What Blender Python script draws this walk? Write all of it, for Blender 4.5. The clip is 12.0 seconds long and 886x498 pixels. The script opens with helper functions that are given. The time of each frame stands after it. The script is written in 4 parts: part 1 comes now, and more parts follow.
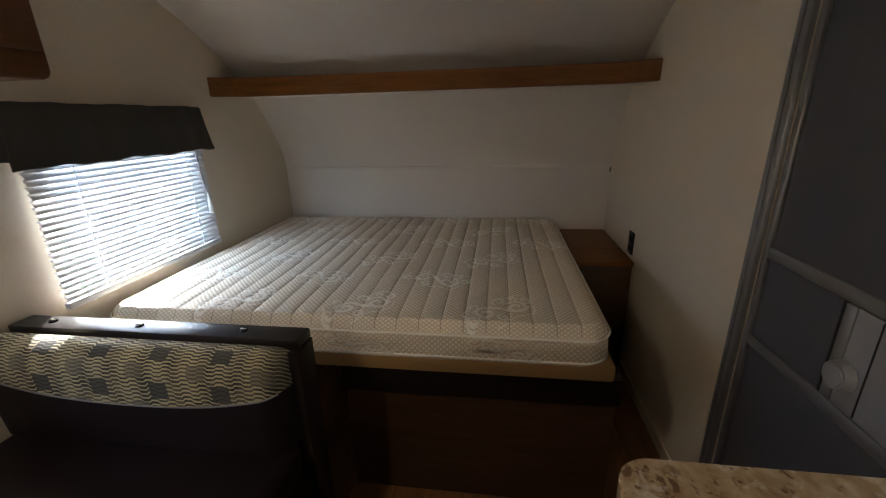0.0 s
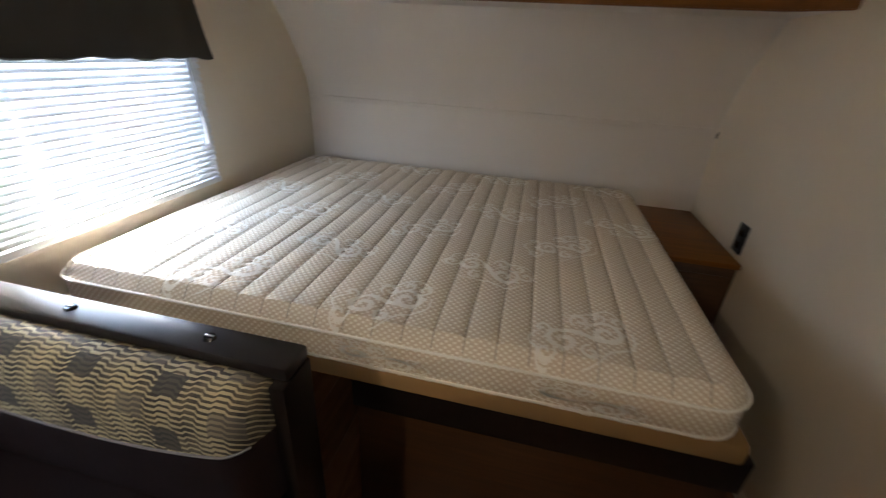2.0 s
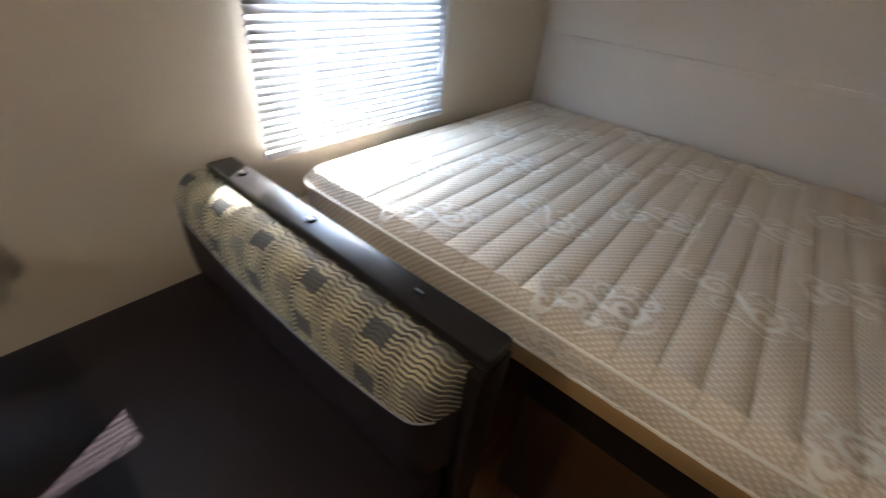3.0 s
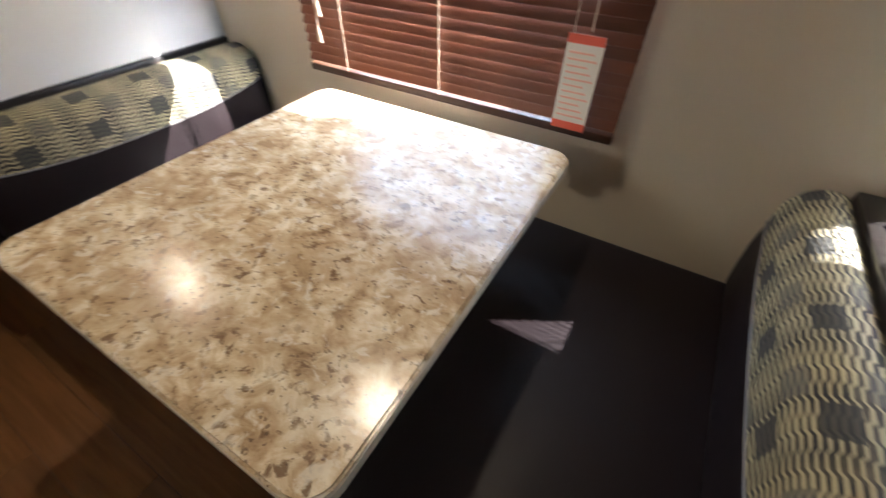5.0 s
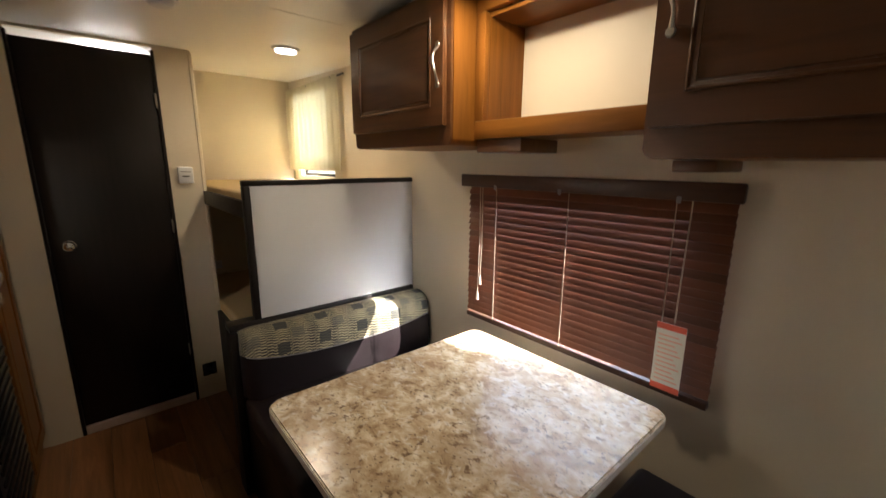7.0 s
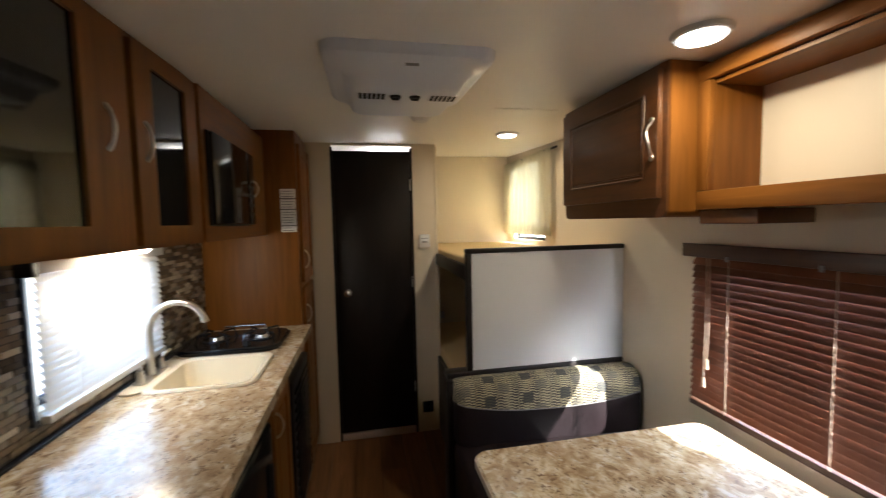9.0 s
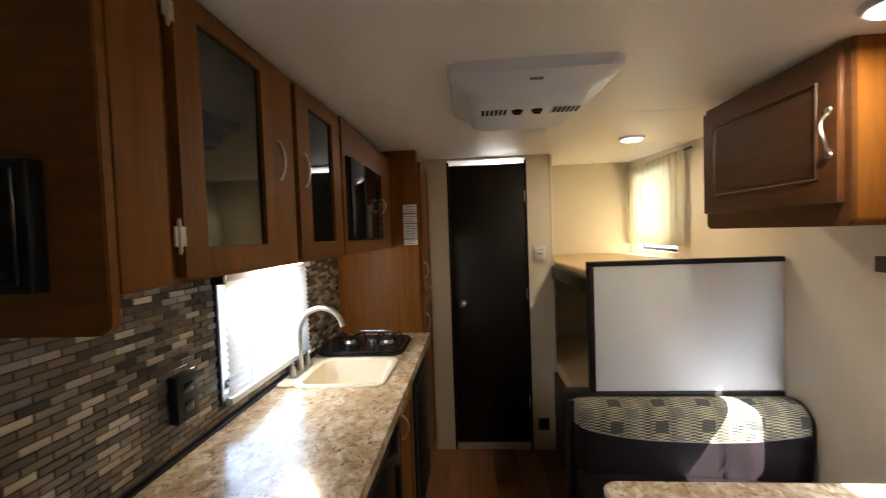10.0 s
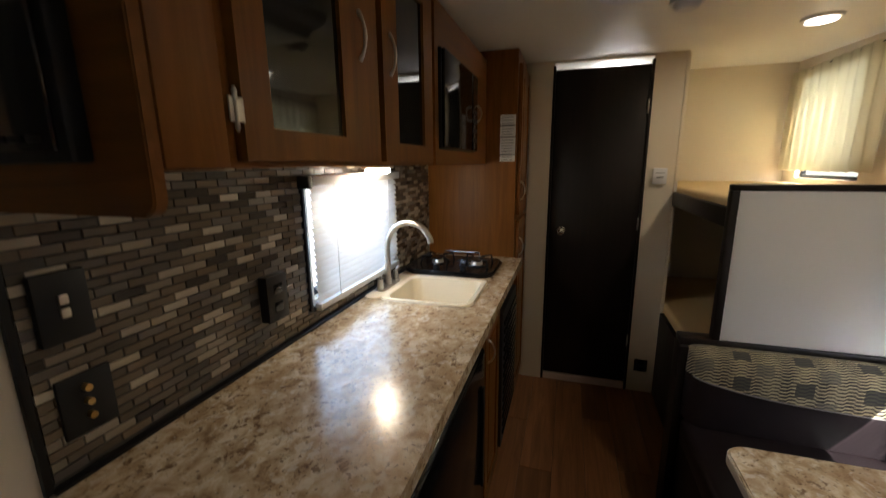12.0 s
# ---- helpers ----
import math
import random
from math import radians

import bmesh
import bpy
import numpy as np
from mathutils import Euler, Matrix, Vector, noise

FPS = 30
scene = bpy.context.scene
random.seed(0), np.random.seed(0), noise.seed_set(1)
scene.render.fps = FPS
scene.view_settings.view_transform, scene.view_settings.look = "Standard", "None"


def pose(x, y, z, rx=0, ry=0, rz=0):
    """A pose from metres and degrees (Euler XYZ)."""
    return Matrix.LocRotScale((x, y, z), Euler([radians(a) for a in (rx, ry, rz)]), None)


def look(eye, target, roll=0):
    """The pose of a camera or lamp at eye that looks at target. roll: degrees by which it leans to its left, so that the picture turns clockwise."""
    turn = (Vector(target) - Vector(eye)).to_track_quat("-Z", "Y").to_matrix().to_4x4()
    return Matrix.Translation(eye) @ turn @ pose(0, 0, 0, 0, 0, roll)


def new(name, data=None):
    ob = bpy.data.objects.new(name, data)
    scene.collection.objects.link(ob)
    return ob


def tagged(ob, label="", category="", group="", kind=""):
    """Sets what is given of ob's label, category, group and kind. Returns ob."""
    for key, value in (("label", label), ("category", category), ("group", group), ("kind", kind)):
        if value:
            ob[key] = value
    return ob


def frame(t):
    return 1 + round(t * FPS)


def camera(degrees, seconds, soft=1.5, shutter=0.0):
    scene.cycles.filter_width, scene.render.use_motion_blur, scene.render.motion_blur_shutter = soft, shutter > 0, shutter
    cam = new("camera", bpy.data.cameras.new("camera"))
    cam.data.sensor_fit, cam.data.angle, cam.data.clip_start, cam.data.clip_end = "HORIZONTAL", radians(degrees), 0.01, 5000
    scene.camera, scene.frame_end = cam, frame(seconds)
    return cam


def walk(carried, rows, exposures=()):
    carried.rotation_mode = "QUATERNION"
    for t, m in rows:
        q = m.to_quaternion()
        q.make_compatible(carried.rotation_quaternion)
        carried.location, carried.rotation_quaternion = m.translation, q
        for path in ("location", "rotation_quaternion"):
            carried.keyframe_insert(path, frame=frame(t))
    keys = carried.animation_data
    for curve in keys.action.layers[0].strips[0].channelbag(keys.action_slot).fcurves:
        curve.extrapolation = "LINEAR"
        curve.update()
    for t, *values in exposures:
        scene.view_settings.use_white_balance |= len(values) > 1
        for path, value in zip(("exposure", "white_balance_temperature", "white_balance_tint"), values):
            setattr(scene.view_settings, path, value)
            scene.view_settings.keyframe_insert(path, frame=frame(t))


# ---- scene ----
cam = camera(95.9, 12.0, soft=1.1, shutter=0.5)
PATH = [
    (0, (1.431, 1.973, 1.334), (1.165, 3.854, 0.706), -1.5),
    (0.5, (1.421, 2.041, 1.318), (1.174, 3.906, 0.638), -1.1),
    (0.8, (1.41, 2.102, 1.305), (1.193, 3.953, 0.579), -0.4),
    (1, (1.4, 2.152, 1.294), (1.21, 3.991, 0.531), 0.2),
    (1.5, (1.348, 2.285, 1.29), (1.153, 4.087, 0.445), 1.5),
    (2, (1.27, 2.386, 1.287), (0.911, 4.144, 0.403), 3.5),
    (2.5, (1.179, 2.447, 1.269), (0.525, 4.047, 0.264), 5.3),
    (2.7, (1.136, 2.455, 1.269), (0.371, 3.96, 0.196), 5.8),
    (4.3, (0.963, 2.517, 1.223), (-0.459, 2.384, -0.176), 6.3),
    (4.5, (0.963, 2.492, 1.221), (-0.412, 2.174, -0.197), 4.8),
    (4.7, (0.968, 2.485, 1.231), (-0.34, 1.987, -0.198), 3.0),
    (5, (0.976, 2.476, 1.229), (-0.274, 1.733, -0.144), 0.5),
    (5.5, (1.034, 2.492, 1.255), (-0.188, 1.391, 0.116), -0.9),
    (6, (1.125, 2.542, 1.315), (-0.146, 1.264, 0.448), 0.2),
    (6.2, (1.151, 2.572, 1.348), (-0.139, 1.252, 0.577), 0.1),
    (6.5, (1.2, 2.608, 1.377), (-0.118, 1.235, 0.764), 0.4),
    (6.7, (1.223, 2.627, 1.399), (-0.084, 1.207, 0.874), 0.3),
    (8.3, (1.25, 2.715, 1.478), (0.429, 0.9, 1.298), 0.2),
    (8.5, (1.248, 2.715, 1.484), (0.551, 0.848, 1.307), -0.1),
    (9, (1.267, 2.729, 1.484), (0.883, 0.771, 1.348), -1.2),
    (9.5, (1.291, 2.737, 1.49), (1.198, 0.742, 1.391), -1.8),
    (10, (1.31, 2.735, 1.496), (1.458, 0.742, 1.426), -2.0),
    (10.5, (1.319, 2.725, 1.495), (1.627, 0.75, 1.421), -1.6),
    (11, (1.331, 2.699, 1.491), (1.761, 0.749, 1.38), -1.9),
    (11.5, (1.341, 2.656, 1.479), (1.87, 0.739, 1.267), -2.0),
    (12, (1.35, 2.578, 1.435), (1.936, 0.712, 1.019), -0.6),
]
EXPOSURES = [(0, 3.07, 6000, 11), (0.5, 3.33, 6000, 11), (1.0, 3.48, 6000, 11), (1.5, 3.6, 6000, 12), (2.5, 3.68, 5850, 12), (4.5, 3.55, 5700, 10), (5.5, 3.58, 6200, 11), (6.5, 3.27, 6300, 11), (8.5, 2.72, 5950, 10), (9.0, 2.98, 5950, 10), (10.0, 3.32, 5950, 10), (11.0, 3.12, 6000, 11), (12, 2.6, 6050, 11)]
walk(cam, [(t, look(e, g, r)) for t, e, g, r in PATH], EXPOSURES)

# ---- world, sun, lamps ----
SUN_DIR = Vector((0.50, -0.88, -0.80)).normalized()
world = bpy.data.worlds.new("world")
scene.world = world
world.use_nodes = True
wn = world.node_tree.nodes
sky = wn.new("ShaderNodeTexSky")
sky.sky_type = "NISHITA"
sky.sun_disc = False
sky.sun_elevation = math.asin(-SUN_DIR.z)
sky.sun_rotation = math.atan2(-SUN_DIR.x, -SUN_DIR.y)
world.node_tree.links.new(sky.outputs[0], wn["Background"].inputs[0])
wn["Background"].inputs[1].default_value = 0.10
sun = new("sun", bpy.data.lights.new("sun", "SUN"))
sun.data.energy, sun.data.angle, sun.data.color = 5.0, radians(0.6), (1, 0.95, 0.87)
sun.matrix_world = look((-6, 10, 8), Vector((-6, 10, 8)) + SUN_DIR)


def opening_light(name, m, sx, sy, watts, color):
    lamp = new(name, bpy.data.lights.new(name, "AREA"))
    lamp.data.shape, lamp.data.size, lamp.data.size_y = "RECTANGLE", sx, sy
    lamp.data.energy, lamp.data.color = watts, color
    lamp.matrix_world = m
    return lamp


DAY = (0.60, 0.78, 1.0)
# sky light in the window openings
opening_light("sky_light_bed", look((-0.004, 3.375, 1.03), (1, 3.375, 0.9)), 0.62, 0.44, 0.75, DAY)
opening_light("sky_light_dinette", look((-0.004, 1.89, 1.07), (1, 1.89, 0.95)), 0.74, 0.48, 1.5, DAY)
opening_light("sky_light_bunk", look((-0.004, -0.225, 1.64), (1, -0.225, 1.5)), 0.54, 0.53, 0.22, DAY)
opening_light("sky_light_kitchen", look((2.119, 1.245, 1.2), (1, 1.245, 1.1)), 0.53, 0.36, 0.62, DAY)


# ---- materials ----
def mat(name, color, rough=0.5, metal=0.0, **more):
    m = bpy.data.materials.new(name)
    m.use_nodes = True
    b = m.node_tree.nodes["Principled BSDF"]
    b.inputs["Base Color"].default_value = (*color, 1)
    b.inputs["Roughness"].default_value = rough
    b.inputs["Metallic"].default_value = metal
    for k, v in more.items():
        b.inputs[k.replace("_", " ")].default_value = v
    return m


class Nodes:
    """Short-hand for one material's node tree."""

    def __init__(self, m):
        self.tree = m.node_tree
        self.bsdf = self.tree.nodes["Principled BSDF"]

    def add(self, kind, **props):
        n = self.tree.nodes.new(kind)
        for k, v in props.items():
            if k == "operation":
                n.operation = v
            elif k == "blend_type":
                n.blend_type = v
            elif k == "data_type":
                n.data_type = v
            elif k == "bands_direction":
                n.bands_direction = v
            elif k == "feature":
                n.feature = v
            elif k == "distance":
                n.distance = v
        return n

    def link(self, a, b):
        self.tree.links.new(a, b)

    def coords(self, scale=(1, 1, 1), rot=(0, 0, 0)):
        c, m = self.add("ShaderNodeTexCoord"), self.add("ShaderNodeMapping")
        self.link(c.outputs["Object"], m.inputs[0])
        m.inputs["Scale"].default_value, m.inputs["Rotation"].default_value = scale, rot
        return m.outputs[0]

    def noise(self, at, scale, detail=4, rough=0.55, distort=0.0):
        n = self.add("ShaderNodeTexNoise")
        self.link(at, n.inputs["Vector"])
        for k, v in (("Scale", scale), ("Detail", detail), ("Roughness", rough), ("Distortion", distort)):
            n.inputs[k].default_value = v
        return n.outputs["Fac"]

    def ramp(self, fac, *stops):
        r = self.add("ShaderNodeValToRGB")
        self.link(fac, r.inputs[0])
        e = r.color_ramp.elements
        while len(e) < len(stops):
            e.new(0.5)
        for el, (p, c) in zip(e, stops):
            el.position, el.color = p, (*c, 1) if len(c) == 3 else c
        return r.outputs[0]

    def mix(self, fac, a, b, blend="MIX"):
        n = self.add("ShaderNodeMix", data_type="RGBA", blend_type=blend)
        for sock, v in ((n.inputs[0], fac), (n.inputs[6], a), (n.inputs[7], b)):
            if isinstance(v, (int, float)):
                sock.default_value = v
            elif isinstance(v, tuple):
                sock.default_value = (*v, 1)
            else:
                self.link(v, sock)
        return n.outputs[2]

    def math(self, op, a, b=0.0):
        n = self.add("ShaderNodeMath", operation=op)
        for sock, v in zip(n.inputs, (a, b)):
            if isinstance(v, (int, float)):
                sock.default_value = v
            else:
                self.link(v, sock)
        return n.outputs[0]

    def color(self, c):
        self.link(c, self.bsdf.inputs["Base Color"])

    def rough(self, fac, lo, hi):
        r = self.add("ShaderNodeMapRange")
        self.link(fac, r.inputs[0])
        r.inputs[3].default_value, r.inputs[4].default_value = lo, hi
        self.link(r.outputs[0], self.bsdf.inputs["Roughness"])

    def bump(self, h, strength=0.2, dist=0.002):
        b = self.add("ShaderNodeBump")
        self.link(h, b.inputs["Height"])
        b.inputs["Strength"].default_value, b.inputs["Distance"].default_value = strength, dist
        self.link(b.outputs[0], self.bsdf.inputs["Normal"])


def wood(name, dark, light, rough, scale=1.0, along=2, per_object=False):
    m = mat(name, light, rough)
    n = Nodes(m)
    stretch = [14, 14, 14]
    stretch[along] = 1.0
    at = n.coords([s * scale for s in stretch])
    if per_object:
        info = n.add("ShaderNodeObjectInfo")
        shift = n.add("ShaderNodeVectorMath", operation="ADD")
        seed = n.add("ShaderNodeCombineXYZ")
        n.link(n.math("MULTIPLY", info.outputs["Random"], 90.0), seed.inputs[0])
        n.link(at, shift.inputs[0]), n.link(seed.outputs[0], shift.inputs[1])
        at = shift.outputs[0]
    grain = n.noise(at, 3.0, 6, 0.6, 0.6)
    big = n.noise(n.coords((2, 2, 2)), 1.6, 2)
    c = n.ramp(grain, (0.3, dark), (0.72, light))
    c = n.mix(n.math("MULTIPLY", big, 0.45), c, dark)
    if per_object:
        tone = n.ramp(info.outputs["Random"], (0, (0.7, 0.7, 0.7)), (1, (1.12, 1.08, 1.04)))
        c = n.mix(1.0, c, tone, "MULTIPLY")
    n.color(c)
    n.rough(grain, rough - 0.06, rough + 0.1)
    n.bump(grain, 0.12, 0.001)
    return m


def plaster(name, color, rough=0.6, stain=0.12, fine=320.0):
    m = mat(name, color, rough)
    n = Nodes(m)
    at = n.coords()
    small, large = n.noise(at, fine, 2), n.noise(at, 1.7, 4)
    dim = tuple(v * 0.8 for v in color)
    n.color(n.mix(n.math("MULTIPLY", large, stain * 2), color, dim))
    n.rough(large, rough - 0.08, rough + 0.08)
    n.bump(small, 0.12, 0.001)
    return m


WALL = plaster("cream_wallpaper", (0.72, 0.63, 0.49), 0.5)
NOSE = plaster("nose_panel", (0.70, 0.64, 0.57), 0.5)
CEIL = plaster("ceiling_vinyl", (0.84, 0.82, 0.78), 0.42)
PANELWHITE = plaster("white_board", (0.80, 0.80, 0.80), 0.42, 0.04)
CAB = wood("cabinet_wood", (0.138, 0.050, 0.0065), (0.25, 0.096, 0.0155), 0.40)
CABH = wood("cabinet_wood_along", (0.138, 0.050, 0.0065), (0.25, 0.096, 0.0155), 0.40, along=1)
CABX = wood("cabinet_wood_across", (0.138, 0.050, 0.0065), (0.25, 0.096, 0.0155), 0.40, along=0)
for _m in (CAB, CABH, CABX):
    _m.node_tree.nodes["Principled BSDF"].inputs["Specular IOR Level"].default_value = 0.2
CABDARK = wood("dark_raised_panel", (0.085, 0.033, 0.011), (0.15, 0.058, 0.018), 0.34, along=1)
ESPRESSO = wood("espresso_wood", (0.008, 0.0055, 0.0045), (0.016, 0.010, 0.008), 0.42)
BEDWOOD = wood("bed_front_wood", (0.045, 0.020, 0.008), (0.095, 0.042, 0.015), 0.45, along=0)
FOAM = plaster("ochre_foam_edge", (0.36, 0.22, 0.085), 0.8, 0.3)
BOARD = wood("raw_plywood", (0.36, 0.20, 0.08), (0.5, 0.3, 0.13), 0.6, along=0)
FLOORWOOD = wood("vinyl_plank", (0.19, 0.088, 0.034), (0.42, 0.20, 0.085), 0.35, 0.8, along=1, per_object=True)
SLATBROWN = wood("brown_slat", (0.13, 0.046, 0.023), (0.21, 0.078, 0.040), 0.35, along=1, per_object=True)
RAILBROWN = wood("dark_blind_rail", (0.045, 0.018, 0.010), (0.085, 0.034, 0.017), 0.4, along=1)
CAPWOOD = wood("glossy_espresso_cap", (0.010, 0.008, 0.008), (0.018, 0.013, 0.012), 0.31, along=0)
BLACKTRIM = mat("black_trim", (0.012, 0.012, 0.013), 0.4)
VINYL = mat("black_vinyl", (0.0115, 0.0068, 0.0076), 0.42)
VINYL.node_tree.nodes["Principled BSDF"].inputs["Specular IOR Level"].default_value = 0.36
nv = Nodes(VINYL)
nv.bump(nv.noise(nv.coords(), 420, 3), 0.25, 0.001)
nv.rough(nv.noise(nv.coords(), 5, 4), 0.42, 0.58)
BLACKGLOSS = mat("black_gloss", (0.008, 0.008, 0.009), 0.12)
BLACKENAMEL = mat("black_enamel", (0.01, 0.01, 0.011), 0.18)
BLACKPLASTIC = mat("black_plastic", (0.014, 0.014, 0.015), 0.45)
CHROME = mat("chrome", (0.75, 0.73, 0.70), 0.16, 1.0)
NICKEL = mat("brushed_nickel", (0.62, 0.58, 0.52), 0.3, 1.0)
for m_ in (BLACKPLASTIC, VINYL, ESPRESSO, BLACKTRIM):
    m_.node_tree.nodes["Principled BSDF"].inputs["Specular IOR Level"].default_value = 0.28
WHITEPLASTIC = mat("white_plastic", (0.72, 0.72, 0.73), 0.4)
SHROUD = mat("cool_white_plastic", (0.74, 0.77, 0.84), 0.38)
SINKCREAM = mat("cream_acrylic", (0.78, 0.69, 0.52), 0.25)
GREYFRAME = mat("grey_anodised_frame", (0.25, 0.245, 0.25), 0.36, 0.5)
SCREENMESH = plaster("screen_mesh", (0.085, 0.085, 0.096), 0.7, 0.1, 900.0)
SMOKED = mat("smoked_glass", (0.012, 0.011, 0.010), 0.05)
SMOKED.node_tree.nodes["Principled BSDF"].inputs["Specular IOR Level"].default_value = 0.38
CLEARPLASTIC = mat("cloudy_plastic", (0.30, 0.30, 0.32), 0.3)
WHITEPAPER = mat("white_paper", (0.78, 0.78, 0.76), 0.7)
PRINT = mat("grey_print", (0.2, 0.2, 0.2), 0.7)
PINKPRINT = mat("faded_red_print", (0.80, 0.45, 0.40), 0.7)
REDPRINT = mat("red_print", (0.75, 0.13, 0.08), 0.6)
GOLD = mat("brass", (0.7, 0.5, 0.2), 0.3, 1.0)
BUNKFABRIC = plaster("tan_ticking", (0.72, 0.53, 0.27), 0.85, 0.3, 150.0)
PIPING = mat("grey_piping", (0.17, 0.16, 0.155), 0.5)
GROUND = plaster("gravel_lot", (0.42, 0.40, 0.37), 0.9, 0.3, 40.0)
VALANCE = plaster("grey_suede", (0.055, 0.050, 0.042), 0.9, 0.45, 90.0)


def emitter(name, color, strength):
    m = mat(name, color, 0.5)
    b = m.node_tree.nodes["Principled BSDF"]
    b.inputs["Emission Color"].default_value = (*color, 1)
    b.inputs["Emission Strength"].default_value = strength
    return m


LENS = emitter("lamp_lens", (1.0, 0.93, 0.82), 1.8)


def translucent(name, color, amount, rough=0.6):
    m = mat(name, color, rough)
    n = Nodes(m)
    t = n.add("ShaderNodeBsdfTranslucent")
    t.inputs[0].default_value = (*color, 1)
    mix = n.add("ShaderNodeMixShader")
    mix.inputs[0].default_value = amount
    n.link(n.bsdf.outputs[0], mix.inputs[1]), n.link(t.outputs[0], mix.inputs[2])
    n.link(mix.outputs[0], n.tree.nodes["Material Output"].inputs[0])
    return m


SLATWHITE = translucent("white_slat", (0.80, 0.80, 0.80), 0.12, 0.4)
CURTAIN = translucent("gold_curtain", (0.78, 0.73, 0.57), 0.5, 0.9)
nc = Nodes(CURTAIN)
nc.bump(nc.noise(nc.coords((1, 1, 1)), 500, 2), 0.3, 0.001)
GLASS = mat("window_glass", (1, 1, 1), 0.0, 0.0, Transmission_Weight=1.0, IOR=1.45)


def granite():
    m = mat("granite_laminate", (0.5, 0.4, 0.28), 0.22)
    n = Nodes(m)
    at = n.coords((1.0, 0.8, 1.0), (0, 0, 0.5))
    big, mid, fine = n.noise(at, 8, 4, 0.6, 0.6), n.noise(at, 26, 5, 0.62, 0.5), n.noise(at, 62, 3, 0.6, 0.4)
    c = n.ramp(mid, (0.32, (0.26, 0.165, 0.088)), (0.44, (0.46, 0.335, 0.20)), (0.54, (0.60, 0.485, 0.325)), (0.66, (0.74, 0.655, 0.51)))
    c = n.mix(n.ramp(big, (0.45, (0, 0, 0)), (0.66, (0.62, 0.62, 0.62))), c, (0.36, 0.245, 0.135))
    # brown flecks that gather in drifts
    drift = n.ramp(n.noise(at, 13, 4, 0.6, 0.8), (0.42, (0.0, 0.0, 0.0)), (0.56, (0.9, 0.9, 0.9)))
    fleck = n.ramp(fine, (0.36, (1, 1, 1)), (0.45, (0, 0, 0)))
    c = n.mix(n.math("MULTIPLY", drift, fleck), c, (0.155, 0.09, 0.048))
    spot = n.ramp(n.noise(at, 120, 2, 0.5), (0.30, (0.7, 0.7, 0.7)), (0.36, (0, 0, 0)))
    c = n.mix(spot, c, (0.10, 0.06, 0.04))
    pale = n.ramp(n.noise(at, 34, 4, 0.6, 0.5), (0.57, (0, 0, 0)), (0.65, (0.6, 0.6, 0.6)))
    c = n.mix(pale, c, (0.72, 0.66, 0.55))
    n.color(c)
    n.rough(mid, 0.16, 0.27)
    n.bump(fine, 0.03, 0.0006)
    return m


GRANITE = granite()


def weave():
    """Dinette fabric: staggered dashes in cream and black with rows of grey squares."""
    m = mat("woven_dinette_fabric", (0.4, 0.36, 0.27), 0.8)
    n = Nodes(m)
    at = n.coords()
    sep = n.add("ShaderNodeSeparateXYZ")
    n.link(at, sep.inputs[0])
    x, run = sep.outputs[0], n.math("ADD", n.math("ABSOLUTE", n.math("SUBTRACT", sep.outputs[1], 1.9)), sep.outputs[2])
    swing = n.math("MAXIMUM", n.math("MINIMUM", n.math("MULTIPLY", n.math("SINE", n.math("MULTIPLY", x, 125.0)), 2.6), 1.0), -1.0)
    wob = n.math("MULTIPLY", swing, 0.0033)
    lines = n.math("SINE", n.math("MULTIPLY", n.math("ADD", run, wob), 490.0))
    band = n.math("SINE", n.math("MULTIPLY", x, 2 * math.pi / 0.09))
    hatch = n.math("GREATER_THAN", n.math("ADD", lines, n.math("MULTIPLY", band, 0.35)), 0.12)
    tone = n.mix(n.noise(n.coords((9, 5, 5)), 1.0, 1), (0.33, 0.30, 0.205), (0.48, 0.395, 0.205))
    worn = n.ramp(n.noise(n.coords((26, 26, 26)), 1.0, 3), (0.40, (0.0, 0.0, 0.0)), (0.70, (0.55, 0.55, 0.55)))
    c = n.mix(hatch, n.mix(worn, (0.030, 0.027, 0.024), (0.20, 0.17, 0.105)), tone)
    rows = n.math("DIVIDE", run, 0.062)
    odd = n.math("GREATER_THAN", n.math("FRACT", n.math("MULTIPLY", rows, 0.5)), 0.5)
    cols = n.math("ADD", n.math("DIVIDE", x, 0.178), n.math("MULTIPLY", odd, 0.36))
    block = n.math("MULTIPLY", n.math("LESS_THAN", n.math("FRACT", cols), 0.29), n.math("LESS_THAN", n.math("FRACT", rows), 0.82))
    shade = n.mix(odd, (0.036, 0.036, 0.036), (0.115, 0.105, 0.085))
    c = n.mix(n.math("MULTIPLY", block, n.math("SUBTRACT", 0.9, n.math("MULTIPLY", odd, 0.25))), c, shade)
    n.color(c)
    n.bump(lines, 0.25, 0.001)
    return m


FABRIC = weave()


